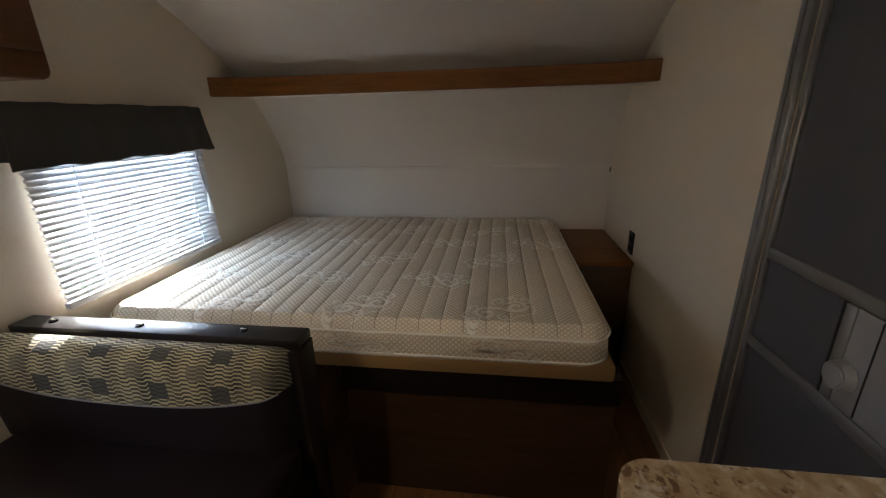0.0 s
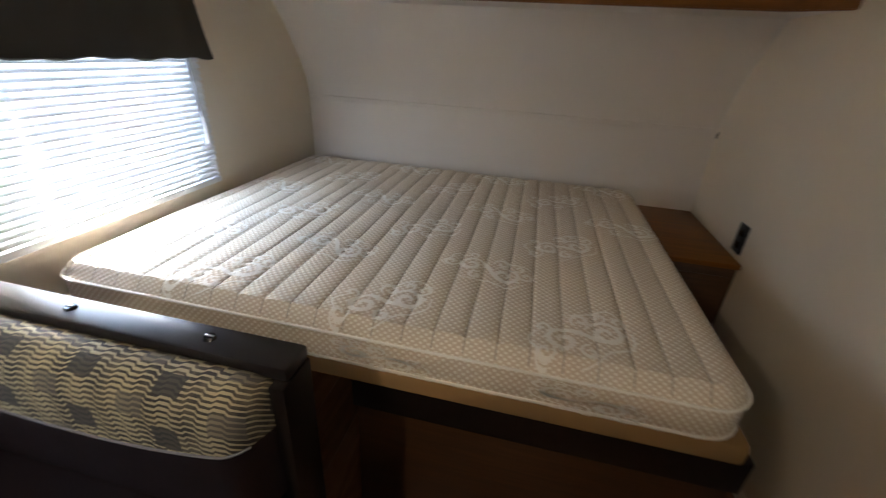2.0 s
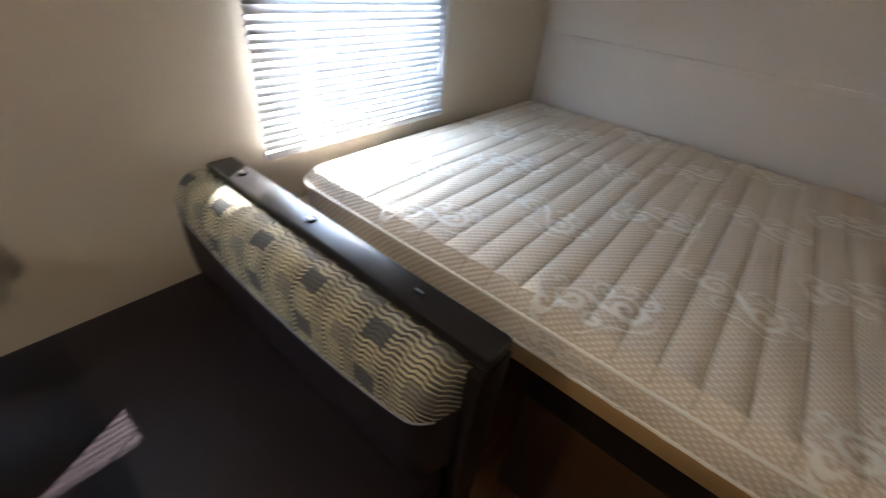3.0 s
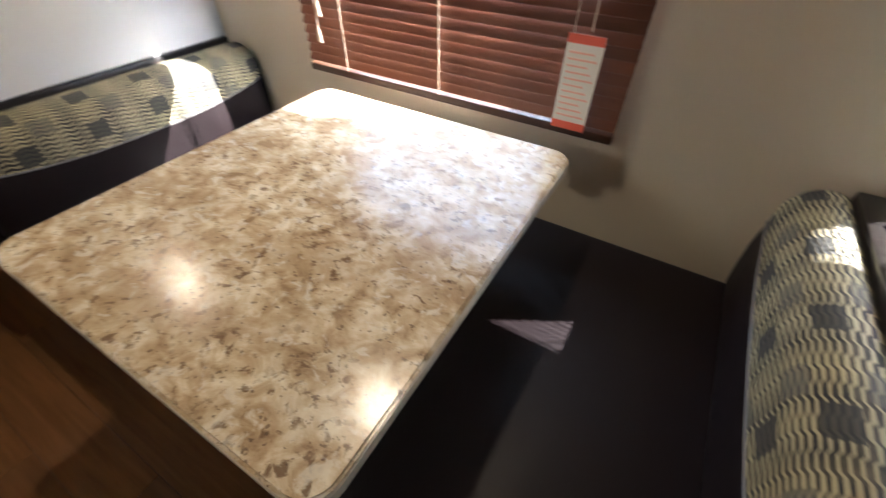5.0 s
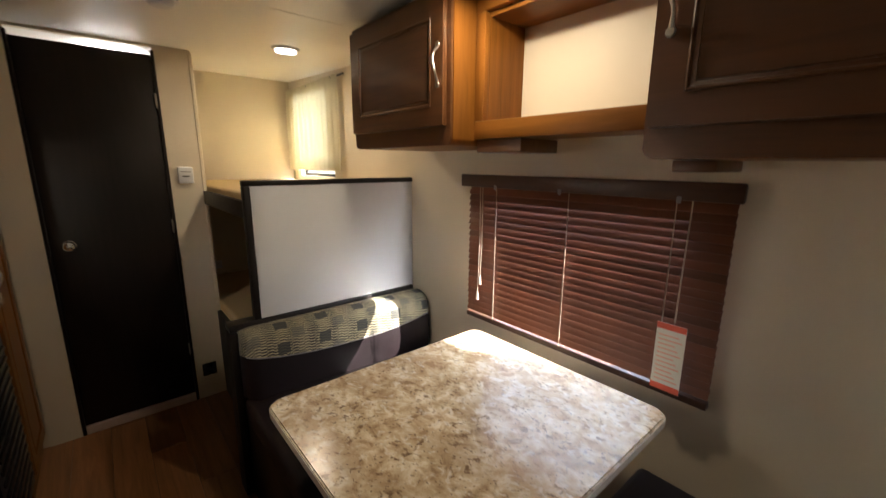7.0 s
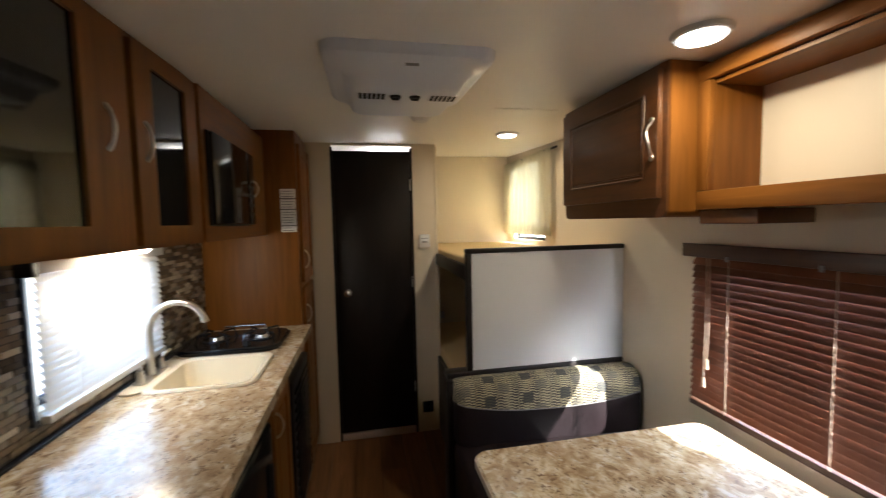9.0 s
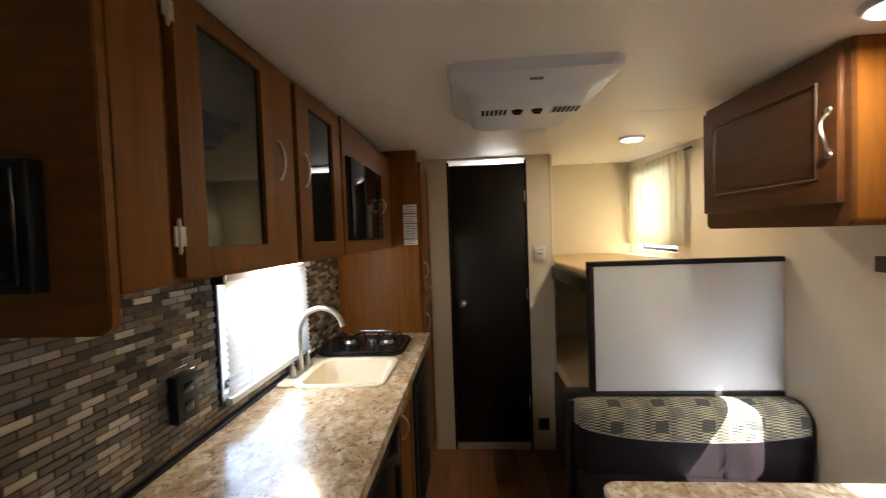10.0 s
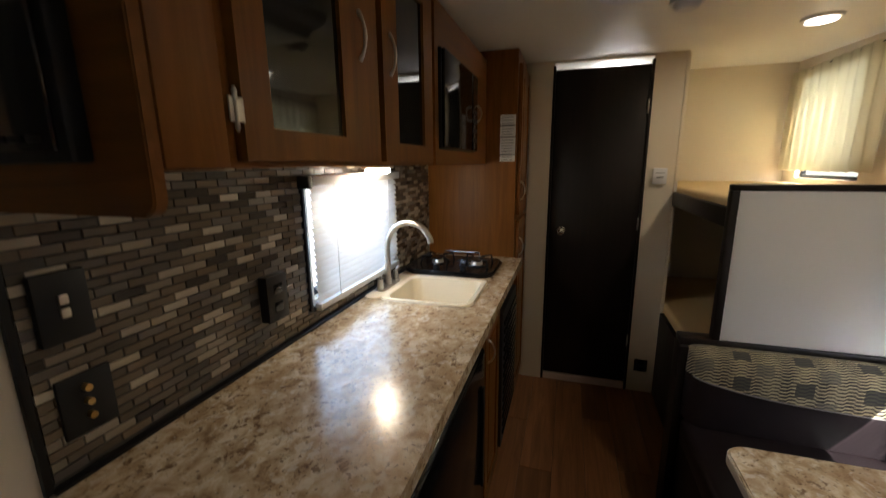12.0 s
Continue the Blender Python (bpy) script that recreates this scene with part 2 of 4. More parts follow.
def ticking():
    """Knitted mattress cover with rows of raised dots."""
    m = mat("mattress_knit", (0.62, 0.56, 0.48), 0.75)
    n = Nodes(m)
    at = n.coords()
    sep = n.add("ShaderNodeSeparateXYZ")
    n.link(at, sep.inputs[0])
    u = n.math("SINE", n.math("MULTIPLY", sep.outputs[0], 330.0))
    v = n.math("SINE", n.math("MULTIPLY", n.math("ADD", sep.outputs[1], sep.outputs[2]), 330.0))
    dots = n.math("MULTIPLY", u, v)
    c = n.mix(n.math("GREATER_THAN", dots, 0.28), (0.69, 0.585, 0.445), (0.92, 0.87, 0.76))
    # shade in the quilting grooves, painted as darker lines on the top
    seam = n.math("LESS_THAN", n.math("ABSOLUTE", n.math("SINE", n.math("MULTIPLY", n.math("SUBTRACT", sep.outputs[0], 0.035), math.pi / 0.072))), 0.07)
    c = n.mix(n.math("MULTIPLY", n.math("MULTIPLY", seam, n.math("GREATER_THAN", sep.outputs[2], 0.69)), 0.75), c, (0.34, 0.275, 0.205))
    big = n.noise(at, 3.0, 3)
    n.color(n.mix(n.math("MULTIPLY", big, 0.25), c, (0.56, 0.46, 0.34)))
    n.bump(dots, 0.35, 0.0015)
    return m


TICKING = ticking()
SWIRL = plaster("raised_swirl_knit", (0.93, 0.89, 0.80), 0.7, 0.1)


def tile_mat():
    m = mat("mosaic_tile", (0.3, 0.27, 0.23), 0.25)
    n = Nodes(m)
    info, geo = n.add("ShaderNodeObjectInfo"), n.add("ShaderNodeNewGeometry")
    pick = n.math("FRACT", n.math("ADD", n.math("MULTIPLY", info.outputs["Random"], 7.3), n.math("MULTIPLY", geo.outputs["Random Per Island"], 5.1)))
    c = n.ramp(pick, (0.0, (0.030, 0.027, 0.024)), (0.25, (0.105, 0.083, 0.058)), (0.5, (0.20, 0.15, 0.098)), (0.68, (0.065, 0.058, 0.052)), (0.83, (0.33, 0.27, 0.19)), (1.0, (0.58, 0.50, 0.38)))
    streak = n.noise(n.coords((30, 12, 90)), 2.0, 4)
    n.color(n.mix(n.math("MULTIPLY", streak, 0.5), c, (0.12, 0.10, 0.085)))
    n.rough(pick, 0.12, 0.4)
    return m


TILE = tile_mat()
GROUT = plaster("dark_grout", (0.045, 0.042, 0.04), 0.9)


# ---- mesh helpers ----
def box_bm(x0, x1, y0, y1, z0, z1, bevel=0.0, bm=None, seg=2):
    own = bmesh.new()
    bmesh.ops.create_cube(own, size=1.0)
    for v in own.verts:
        v.co = Vector((x0 + (v.co.x + 0.5) * (x1 - x0), y0 + (v.co.y + 0.5) * (y1 - y0), z0 + (v.co.z + 0.5) * (z1 - z0)))
    if bevel:
        bmesh.ops.bevel(own, geom=own.edges[:], offset=bevel, segments=seg, profile=0.5, affect="EDGES")
    if bm is None:
        return own
    return join(bm, own)


def join(bm, other):
    tmp = bpy.data.meshes.new("tmp")
    other.to_mesh(tmp)
    other.free()
    bm.from_mesh(tmp)
    bpy.data.meshes.remove(tmp)
    return bm


def cyl_bm(p, q, r, seg=20, r2=None, bevel=0.0):
    p, q = Vector(p), Vector(q)
    bm = bmesh.new()
    bmesh.ops.create_cone(bm, cap_ends=True, segments=seg, radius1=r, radius2=r if r2 is None else r2, depth=(q - p).length)
    if bevel:
        bmesh.ops.bevel(bm, geom=[e for e in bm.edges if len(e.link_faces) == 2 and any(len(f.verts) > 4 for f in e.link_faces)], offset=bevel, segments=2, affect="EDGES")
    bmesh.ops.transform(bm, matrix=Matrix.Translation((p + q) / 2) @ (q - p).to_track_quat("Z", "Y").to_matrix().to_4x4(), verts=bm.verts)
    return bm


def tube_bm(points, r, seg=10, caps=True):
    bm = bmesh.new()
    pts = [Vector(p) for p in points]
    rings = []
    up = None
    for i, p in enumerate(pts):
        d = (pts[min(i + 1, len(pts) - 1)] - pts[max(i - 1, 0)]).normalized()
        if up is None:
            up = d.orthogonal().normalized()
        up = (up - d * up.dot(d)).normalized()
        side = d.cross(up)
        ri = r[i] if isinstance(r, (list, tuple)) else r
        rings.append([bm.verts.new(p + (up * math.cos(a) + side * math.sin(a)) * ri) for a in (2 * math.pi * k / seg for k in range(seg))])
    for a, b in zip(rings, rings[1:]):
        for k in range(seg):
            bm.faces.new((a[k], a[(k + 1) % seg], b[(k + 1) % seg], b[k]))
    if caps:
        bm.faces.new(rings[0][::-1]), bm.faces.new(rings[-1])
    return bm


def prism_bm(outline, axis, a, b, bevel=0.0, seg=2):
    """A closed outline in the two other axes, pulled along axis from a to b."""
    bm = bmesh.new()

    def place(u, v, w):
        return (w, u, v) if axis == 0 else (u, w, v) if axis == 1 else (u, v, w)

    va = [bm.verts.new(place(u, v, a)) for u, v in outline]
    vb = [bm.verts.new(place(u, v, b)) for u, v in outline]
    bm.faces.new(va), bm.faces.new(vb[::-1])
    n = len(va)
    for i in range(n):
        bm.faces.new((va[i], vb[i], vb[(i + 1) % n], va[(i + 1) % n]))
    bmesh.ops.recalc_face_normals(bm, faces=bm.faces)
    if bevel:
        bmesh.ops.bevel(bm, geom=[e for e in bm.edges if e.calc_face_angle(0) > 0.6], offset=bevel, segments=seg, affect="EDGES")
    return bm


def rounded(x0, x1, y0, y1, r, n=6):
    out = []
    for cx, cy, s in ((x1 - r, y1 - r, 0), (x0 + r, y1 - r, 90), (x0 + r, y0 + r, 180), (x1 - r, y0 + r, 270)):
        out += [(cx + r * math.cos(radians(s + 90 * k / n)), cy + r * math.sin(radians(s + 90 * k / n))) for k in range(n + 1)]
    return out


def mesh_of(name, bm, material, smooth=False):
    me = bpy.data.meshes.new(name)
    bmesh.ops.recalc_face_normals(bm, faces=bm.faces)
    bm.to_mesh(me)
    bm.free()
    me.materials.append(material)
    if smooth:
        for p in me.polygons:
            p.use_smooth = True
        me.set_sharp_from_angle(angle=radians(38))
    return me


def part(name, bm, material, parent=None, label="", smooth=True):
    ob = new(name, mesh_of(name, bm, material, smooth))
    if parent is not None:
        ob.parent = parent
    if label:
        ob["label"] = label
    return ob


def thing(name, label, category, group="", kind=""):
    return tagged(new(name), label, category, group, kind)


def structure(name, bm, material, label="", category="", smooth=False):
    return tagged(part(name, bm, material, smooth=smooth), label, category, kind="structure")


def holed_wall(axis, at0, at1, u0, u1, z0, z1, holes):
    """A slab of wall from at0 to at1 along axis, with rectangular openings (u0, u1, z0, z1) right through it."""
    us = sorted({u0, u1, *(h[0] for h in holes), *(h[1] for h in holes)})
    zs = sorted({z0, z1, *(h[2] for h in holes), *(h[3] for h in holes)})
    nu, nz = len(us) - 1, len(zs) - 1

    def solid(i, k):
        if not (0 <= i < nu and 0 <= k < nz):
            return False
        u, z = (us[i] + us[i + 1]) / 2, (zs[k] + zs[k + 1]) / 2
        return not any(h[0] < u < h[1] and h[2] < z < h[3] for h in holes)

    bm = bmesh.new()
    cache = {}

    def v(w, u, z):
        key = (w, u, z)
        if key not in cache:
            cache[key] = bm.verts.new((w, u, z) if axis == 0 else (u, w, z))
        return cache[key]

    for i in range(nu):
        for k in range(nz):
            if not solid(i, k):
                continue
            a, b, c, d = us[i], us[i + 1], zs[k], zs[k + 1]
            for w in (at0, at1):
                bm.faces.new((v(w, a, c), v(w, b, c), v(w, b, d), v(w, a, d)))
            for di, dk, e in ((-1, 0, ((a, c), (a, d))), (1, 0, ((b, c), (b, d))), (0, -1, ((a, c), (b, c))), (0, 1, ((a, d), (b, d)))):
                if not solid(i + di, k + dk):
                    (p, q), (r, s) = e
                    bm.faces.new((v(at0, p, q), v(at0, r, s), v(at1, r, s), v(at1, p, q)))
    return bm


# ---- the shell ----
W = 2.115
REAR, FRONT = -0.68, 4.57


def ceil_z(y):
    return 2.012 - 0.045 * y


WIN_DIN = (1.42, 2.28, 0.81, 1.33)
WIN_BED = (3.05, 3.70, 0.80, 1.27)
WIN_BUNK = (-0.52, 0.07, 1.33, 1.93)
WIN_KIT = (0.96, 1.53, 1.01, 1.40)
DOOR_SIDE = (2.45, 3.062, 0.06, 1.80)
structure("wall_window_side", holed_wall(0, -0.05, 0.0, REAR - 0.05, FRONT + 0.1, 0.0, 2.1, [WIN_DIN, WIN_BED, WIN_BUNK]), WALL, "cream wallpapered side wall with three windows", "wall")
structure("wall_kitchen_side", holed_wall(0, W, W + 0.05, REAR - 0.05, FRONT + 0.1, 0.0, 2.1, [WIN_KIT, DOOR_SIDE]), WALL, "cream wallpapered side wall with entry door", "wall")
structure("wall_rear", box_bm(-0.0, W, REAR - 0.05, REAR, 0, 2.1), WALL, "cream rear wall behind the bunks", "wall")
structure("wall_bathroom", holed_wall(1, -0.035, 0.0, 0.772, W, 0.0, 2.1, [(0.94, 1.465, 0.0, 2.0)]), WALL, "cream partition wall around the bathroom door", "wall")
structure("wall_bunk_partition", box_bm(0.772, 0.80, REAR, -0.035, 0, 2.1), WALL, "cream partition beside the bunks", "wall")
structure("floor_base", box_bm(-0.05, W + 0.05, REAR - 0.05, FRONT + 0.1, -0.06, -0.004), ESPRESSO, "dark subfloor", "floor")
bm = prism_bm([(REAR - 0.05, ceil_z(REAR - 0.05)), (3.66, ceil_z(3.66)), (3.66, ceil_z(3.66) + 0.06), (REAR - 0.05, ceil_z(REAR - 0.05) + 0.06)], 0, 0.0, W)
structure("ceiling", bm, CEIL, "off-white vinyl ceiling", "ceiling")
# curved nose: floor to ceiling profile as (y, z)
NOSE_PROFILE = [(4.57, 0.0), (4.57, 1.02), (4.555, 1.10), (4.52, 1.18), (4.47, 1.26), (4.39, 1.37), (4.30, 1.47), (4.19, 1.57), (4.06, 1.655), (3.94, 1.725), (3.80, 1.79), (3.655, ceil_z(3.655))]
outer = [(y + 0.06, z + 0.05) for y, z in NOSE_PROFILE[::-1]]
structure("wall_nose", prism_bm(NOSE_PROFILE + outer, 0, 0.0, W), NOSE, "curved off-white nose wall above the bed", "wall", smooth=True)
structure("trim_nose", box_bm(0.004, W - 0.004, 4.556, 4.568, 1.012, 1.034, 0.003), NOSE, "cream batten across the nose wall", "trim")
structure("ground", box_bm(-60, 60, -60, 60, -0.7, -0.65), GROUND, "pale gravel lot outside", "ground")

# ---- bed area ----
def mattress():
    t = thing("mattress", "cream quilted mattress with dots and swirls, bare", "mattress")
    x0, x1, y0, y1, z1 = 0.035, 1.785, 3.07, 4.47, 0.715
    nx, ny = 420, 50
    bm = bmesh.new()

    def top(x, y):
        ex, ey = min(x - x0, x1 - x), min(y - y0, y1 - y)
        r = 0.034
        drop = 0.0
        for e in (ex, ey):
            if e < r:
                drop += r - math.sqrt(max(0.0, r * r - (r - e) ** 2))
        groove = abs(math.sin(math.pi * (x - x0) / 0.072))
        puff = 0.010 * (groove ** 0.3) + 0.002 * math.sin(9 * y + 3 * math.sin(7 * x))
        return z1 - min(drop, 0.075) + puff * min(1.0, ex / 0.05, (ey + 0.012) / 0.03)

    grid = []
    for j in range(ny + 1):
        row = []
        for i in range(nx + 1):
            a, b = i / nx, j / ny
            x, y = x0 + a * (x1 - x0), y0 + b * (y1 - y0)
            # rounded plan corners
            r = 0.09
            cx, cy = min(max(x, x0 + r), x1 - r), min(max(y, y0 + r), y1 - r)
            dx, dy = x - cx, y - cy
            m = max(abs(dx), abs(dy))
            if dx and dy:
                k = m / math.hypot(dx, dy)
                x, y = cx + dx * k, cy + dy * k
            row.append(bm.verts.new((x, y, top(x0 + a * (x1 - x0), y0 + b * (y1 - y0)))))
        grid.append(row)
    for j in range(ny):
        for i in range(nx):
            bm.faces.new((grid[j][i], grid[j][i + 1], grid[j + 1][i + 1], grid[j + 1][i]))
    rim = [grid[0][i] for i in range(nx)] + [grid[j][nx] for j in range(ny)] + [grid[ny][i] for i in range(nx, 0, -1)] + [grid[j][0] for j in range(ny, 0, -1)]
    mid = Vector(((x0 + x1) / 2, (y0 + y1) / 2, 0))
    last = rim
    for depth, grow in ((0.02, 1.003), (0.05, 1.005), (0.085, 1.003), (0.096, 0.992)):
        ring = []
        for v in rim:
            p = v.co.copy()
            q = mid + (p - mid) * grow
            ring.append(bm.verts.new((q.x, q.y, min(v.co.z, z1 - 0.02) - depth)))
        for k in range(len(rim)):
            bm.faces.new((last[k], last[(k + 1) % len(rim)], ring[(k + 1) % len(rim)], ring[k]))
        last = ring
    bm.faces.new(last)
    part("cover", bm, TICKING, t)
    # piping round the lower and upper border
    for z, name in ((0.684, "piping"), (0.606, "piping")):
        pts = [(x, y, z) for x, y in rounded(x0 - 0.004, x1 + 0.004, y0 - 0.004, y1 + 0.004, 0.09, 6)]
        part(name, tube_bm(pts + pts[:1], 0.0038, 8, False), SWIRL, t, "raised cream piping")
    # swirl motifs
    rnd = random.Random(7)

    def spiral(cx, cy, r, turn, hand, turns=1.4):
        pts = []
        for k in range(26):
            s = k / 25
            a = turn + hand * s * turns * 2 * math.pi
            rr = r * (1 - 0.82 * s)
            pts.append((cx + rr * math.cos(a), cy + rr * math.sin(a)))
        return pts

    def ribbon(bm, pts, wid, place):
        for k in range(len(pts) - 1):
            (ax, ay), (bx, by) = pts[k], pts[k + 1]
            d = math.hypot(bx - ax, by - ay) or 1
            w0 = wid * (0.35 + 0.65 * math.sin(math.pi * (k + 0.5) / len(pts)))
            nx_, ny_ = -(by - ay) / d * w0, (bx - ax) / d * w0
            bm.faces.new([bm.verts.new(place(px, py)) for px, py in ((ax + nx_, ay + ny_), (bx + nx_, by + ny_), (bx - nx_, by - ny_), (ax - nx_, ay - ny_))])

    def scroll(place, lean, flip):
        """One motif: a pair of large scrolls with curls and leaves round them, in its own plane."""
        b = bmesh.new()
        ca, sa = math.cos(lean), math.sin(lean)

        def turned(pts):
            return [(flip * (u * ca - v * sa), u * sa + v * ca) for u, v in pts]

        for dx, dy, r, at, hand, turns, wid in (
                (0.050, 0.000, 0.046, 2.6, -1, 1.5, 0.0082), (-0.058, -0.012, 0.042, 0.3, 1, 1.5, 0.0082),
                (0.010, 0.052, 0.026, 3.9, -1, 1.2, 0.0062), (0.098, 0.040, 0.024, 3.4, 1, 1.2, 0.0062),
                (-0.112, -0.042, 0.024, 0.4, -1, 1.2, 0.0062), (-0.012, -0.056, 0.024, 1.2, 1, 1.2, 0.0062),
                (0.060, 0.062, 0.018, 4.4, 1, 1.0, 0.0052), (-0.088, 0.040, 0.018, 5.3, 1, 1.0, 0.0052)):
            ribbon(b, turned(spiral(dx, dy, r, at, hand, turns)), wid, place)
        # stem between the two scrolls and a scalloped outline
        ribbon(b, turned([(-0.10 + 0.2 * k / 14, 0.026 * math.sin(2 * math.pi * k / 14)) for k in range(15)]), 0.0070, place)
        edge = [(0.135 * math.cos(a) * (1 + 0.07 * math.cos(7 * a)), 0.078 * math.sin(a) * (1 + 0.10 * math.cos(7 * a)) + 0.028 * math.cos(a)) for a in (2 * math.pi * k / 60 for k in range(61))]
        for k0 in (2, 22, 42):
            ribbon(b, turned(edge[k0:k0 + 15]), 0.0030, place)
        part("swirl", b, SWIRL, t, "raised cream swirl motif")

    for row in range(6):
        for col in range(4):
            cx = (1.455 if row % 2 == 0 else 1.690) - col * 0.472 - 0.012 * row + rnd.uniform(-0.012, 0.012)
            cy = 3.175 + row * 0.238
            if 0.15 < cx < 1.66 and cy < 4.40:
                scroll(lambda u, v, cx=cx, cy=cy: (cx + u, cy + v, top(cx + u, cy + v) + 0.0022), 0.35 if row % 2 == 0 else -0.5, 1)
    for cx in (1.452, 0.985):
        scroll(lambda u, v, cx=cx: (cx + u, 3.0622, 0.640 + 0.40 * v), 0.2, -1)
    return t


mattress()
plat = thing("bed_platform", "dark brown bed box with plywood top edge", "bed base")
part("front_panel", box_bm(0.915, 1.82, 3.10, 3.118, 0.0, 0.44, 0.002), BEDWOOD, plat, "brown wooden front panel")
part("side_panel", box_bm(1.802, 1.82, 3.118, 4.56, 0.0, 0.44, 0.002), BEDWOOD, plat)
part("top_board", box_bm(0.01, 1.800, 3.070, 4.565, 0.540, 0.5985, 0.012), FOAM, plat, "ochre padded board edge")
part("rail", box_bm(0.91, 1.83, 3.085, 3.125, 0.44, 0.540, 0.004), ESPRESSO, plat, "dark front rail")
part("side_rail", box_bm(1.79, 1.83, 3.125, 4.56, 0.44, 0.540, 0.004), ESPRESSO, plat)

ns = thing("nightstand", "brown wooden nightstand cabinet beside the bed", "nightstand")
part("body", box_bm(1.845, W - 0.005, 3.965, 4.565, 0.0, 0.60, 0.003), BEDWOOD, ns)
part("top", box_bm(1.835, W - 0.003, 3.945, 4.567, 0.60, 0.622, 0.005), CABX, ns, "brown laminate top")
part("door", box_bm(1.865, W - 0.025, 3.95, 3.965, 0.05, 0.56, 0.004), BEDWOOD, ns)

sh = thing("nose_shelf", "stained wooden shelf fascia across the nose wall", "shelf")
outline = [(0.002, 3.93), (0.14, 4.03), (W - 0.14, 4.03), (W - 0.002, 3.93), (W - 0.002, 3.955), (W - 0.13, 4.055), (0.13, 4.055), (0.002, 3.955)]
part("fascia", prism_bm(outline, 2, 1.458, 1.548, 0.003), CABX, sh)
part("shelf_board", prism_bm([(0.002, 3.956), (0.13, 4.056), (W - 0.13, 4.056), (W - 0.002, 3.956), (W - 0.002, 4.28), (0.002, 4.28)], 2, 1.462, 1.476), NOSE, sh, "off-white shelf board")


def outlet(name, label, m, wide=0.07, high=0.115, deep=0.008):
    """Black wall outlet: built in the x-z plane, facing -y."""
    t = thing(name, label, "outlet")
    part("plate", box_bm(-wide / 2, wide / 2, -deep, 0, -high / 2, high / 2, 0.003), BLACKPLASTIC, t)
    for dz in (-0.025, 0.025):
        part("socket", box_bm(-0.016, 0.016, -deep - 0.003, -deep, dz - 0.013, dz + 0.013, 0.002), BLACKGLOSS, t)
    t.matrix_world = m
    return t


outlet("wall_outlet", "black wall outlet above the nightstand", pose(W, 4.03, 0.70, 0, 0, -90))


# ---- windows and blinds ----
def window(name, y0, y1, z0, z1, x_in, side):
    """Frame and pane in the wall opening; side is -1 for the wall at x = 0, +1 for the wall at x = W."""
    t = tagged(new(name), "dark framed trailer window in the wall opening", "window", kind="structure")
    xo = x_in + side * 0.04
    f = 0.02
    xa, xb = sorted((xo - 0.012, xo + 0.012))
    for a, b, c, d in ((y0, y1, z0, z0 + f), (y0, y1, z1 - f, z1), (y0, y0 + f, z0 + f, z1 - f), (y1 - f, y1, z0 + f, z1 - f)):
        part("window_frame", box_bm(xa, xb, a, b, c, d, 0.002), BLACKTRIM, t)
    p = part("pane", box_bm(xo - 0.002, xo + 0.002, y0 + f, y1 - f, z0 + f, z1 - f), GLASS, t)
    p.visible_shadow = False
    return t


window("window_1", *WIN_DIN, 0.0, -1)
window("window_2", *WIN_BED, 0.0, -1)
window("window_3", *WIN_BUNK, 0.0, -1)
kw = window("window_4", *WIN_KIT, W, 1)
for a, b, c, d in ((1.557, 1.569, 0.985, 1.40), (0.926, 0.938, 0.985, 1.40)):
    part("window_trim", box_bm(W - 0.013, W - 0.0005, a, b, c, d, 0.002), BLACKTRIM, kw, "black edge trim")


def slat_mesh(name, length, depth, thick, arch, material):
    """A curved slat along y, centred on the origin."""
    bm = bmesh.new()
    n = 6
    top = []
    for s in (1, -1):
        for k in range(n + 1) if s == 1 else range(n, -1, -1):
            u = k / n * 2 - 1
            top.append((u * depth / 2, arch * (1 - u * u) + s * thick / 2))
    a = [bm.verts.new((x, -length / 2, z)) for x, z in top]
    b = [bm.verts.new((x, length / 2, z)) for x, z in top]
    bm.faces.new(a), bm.faces.new(b[::-1])
    for i in range(len(a)):
        bm.faces.new((a[i], b[i], b[(i + 1) % len(a)], a[(i + 1) % len(a)]))
    return mesh_of(name, bm, material, True)


def blind(name, label, x, y0, y1, z0, z1, pitch, depth, tilt, thick, material, rail_mat, cords, cord_mat, rail_h=0.04, arch=0.002):
    t = thing(name, label, "blind")
    part("headrail", box_bm(x - 0.022, x + 0.024, y0 - 0.008, y1 + 0.008, z1 - rail_h, z1, 0.004), rail_mat, t)
    me = slat_mesh("slat", y1 - y0, depth, thick, arch, material)
    n = int((z1 - rail_h - z0 - 0.012) / pitch)
    rnd = random.Random(name)
    for k in range(n):
        s = new("slat", me)
        s.parent = t
        s.matrix_local = pose(x, (y0 + y1) / 2, z1 - rail_h - pitch * (k + 0.6), rnd.uniform(-0.15, 0.15), tilt + rnd.uniform(-2, 2), 0)
    part("bottom_rail", box_bm(x - 0.012, x + 0.012, y0, y1, z0, z0 + 0.022, 0.003), rail_mat, t)
    for y in cords:
        for dx in (-depth * 0.5, depth * 0.5):
            part("ladder_cord", box_bm(x + dx - 0.001, x + dx + 0.001, y - 0.0014, y + 0.0014, z0 + 0.022, z1 - rail_h), cord_mat, t, "pale ladder cord")
    return t


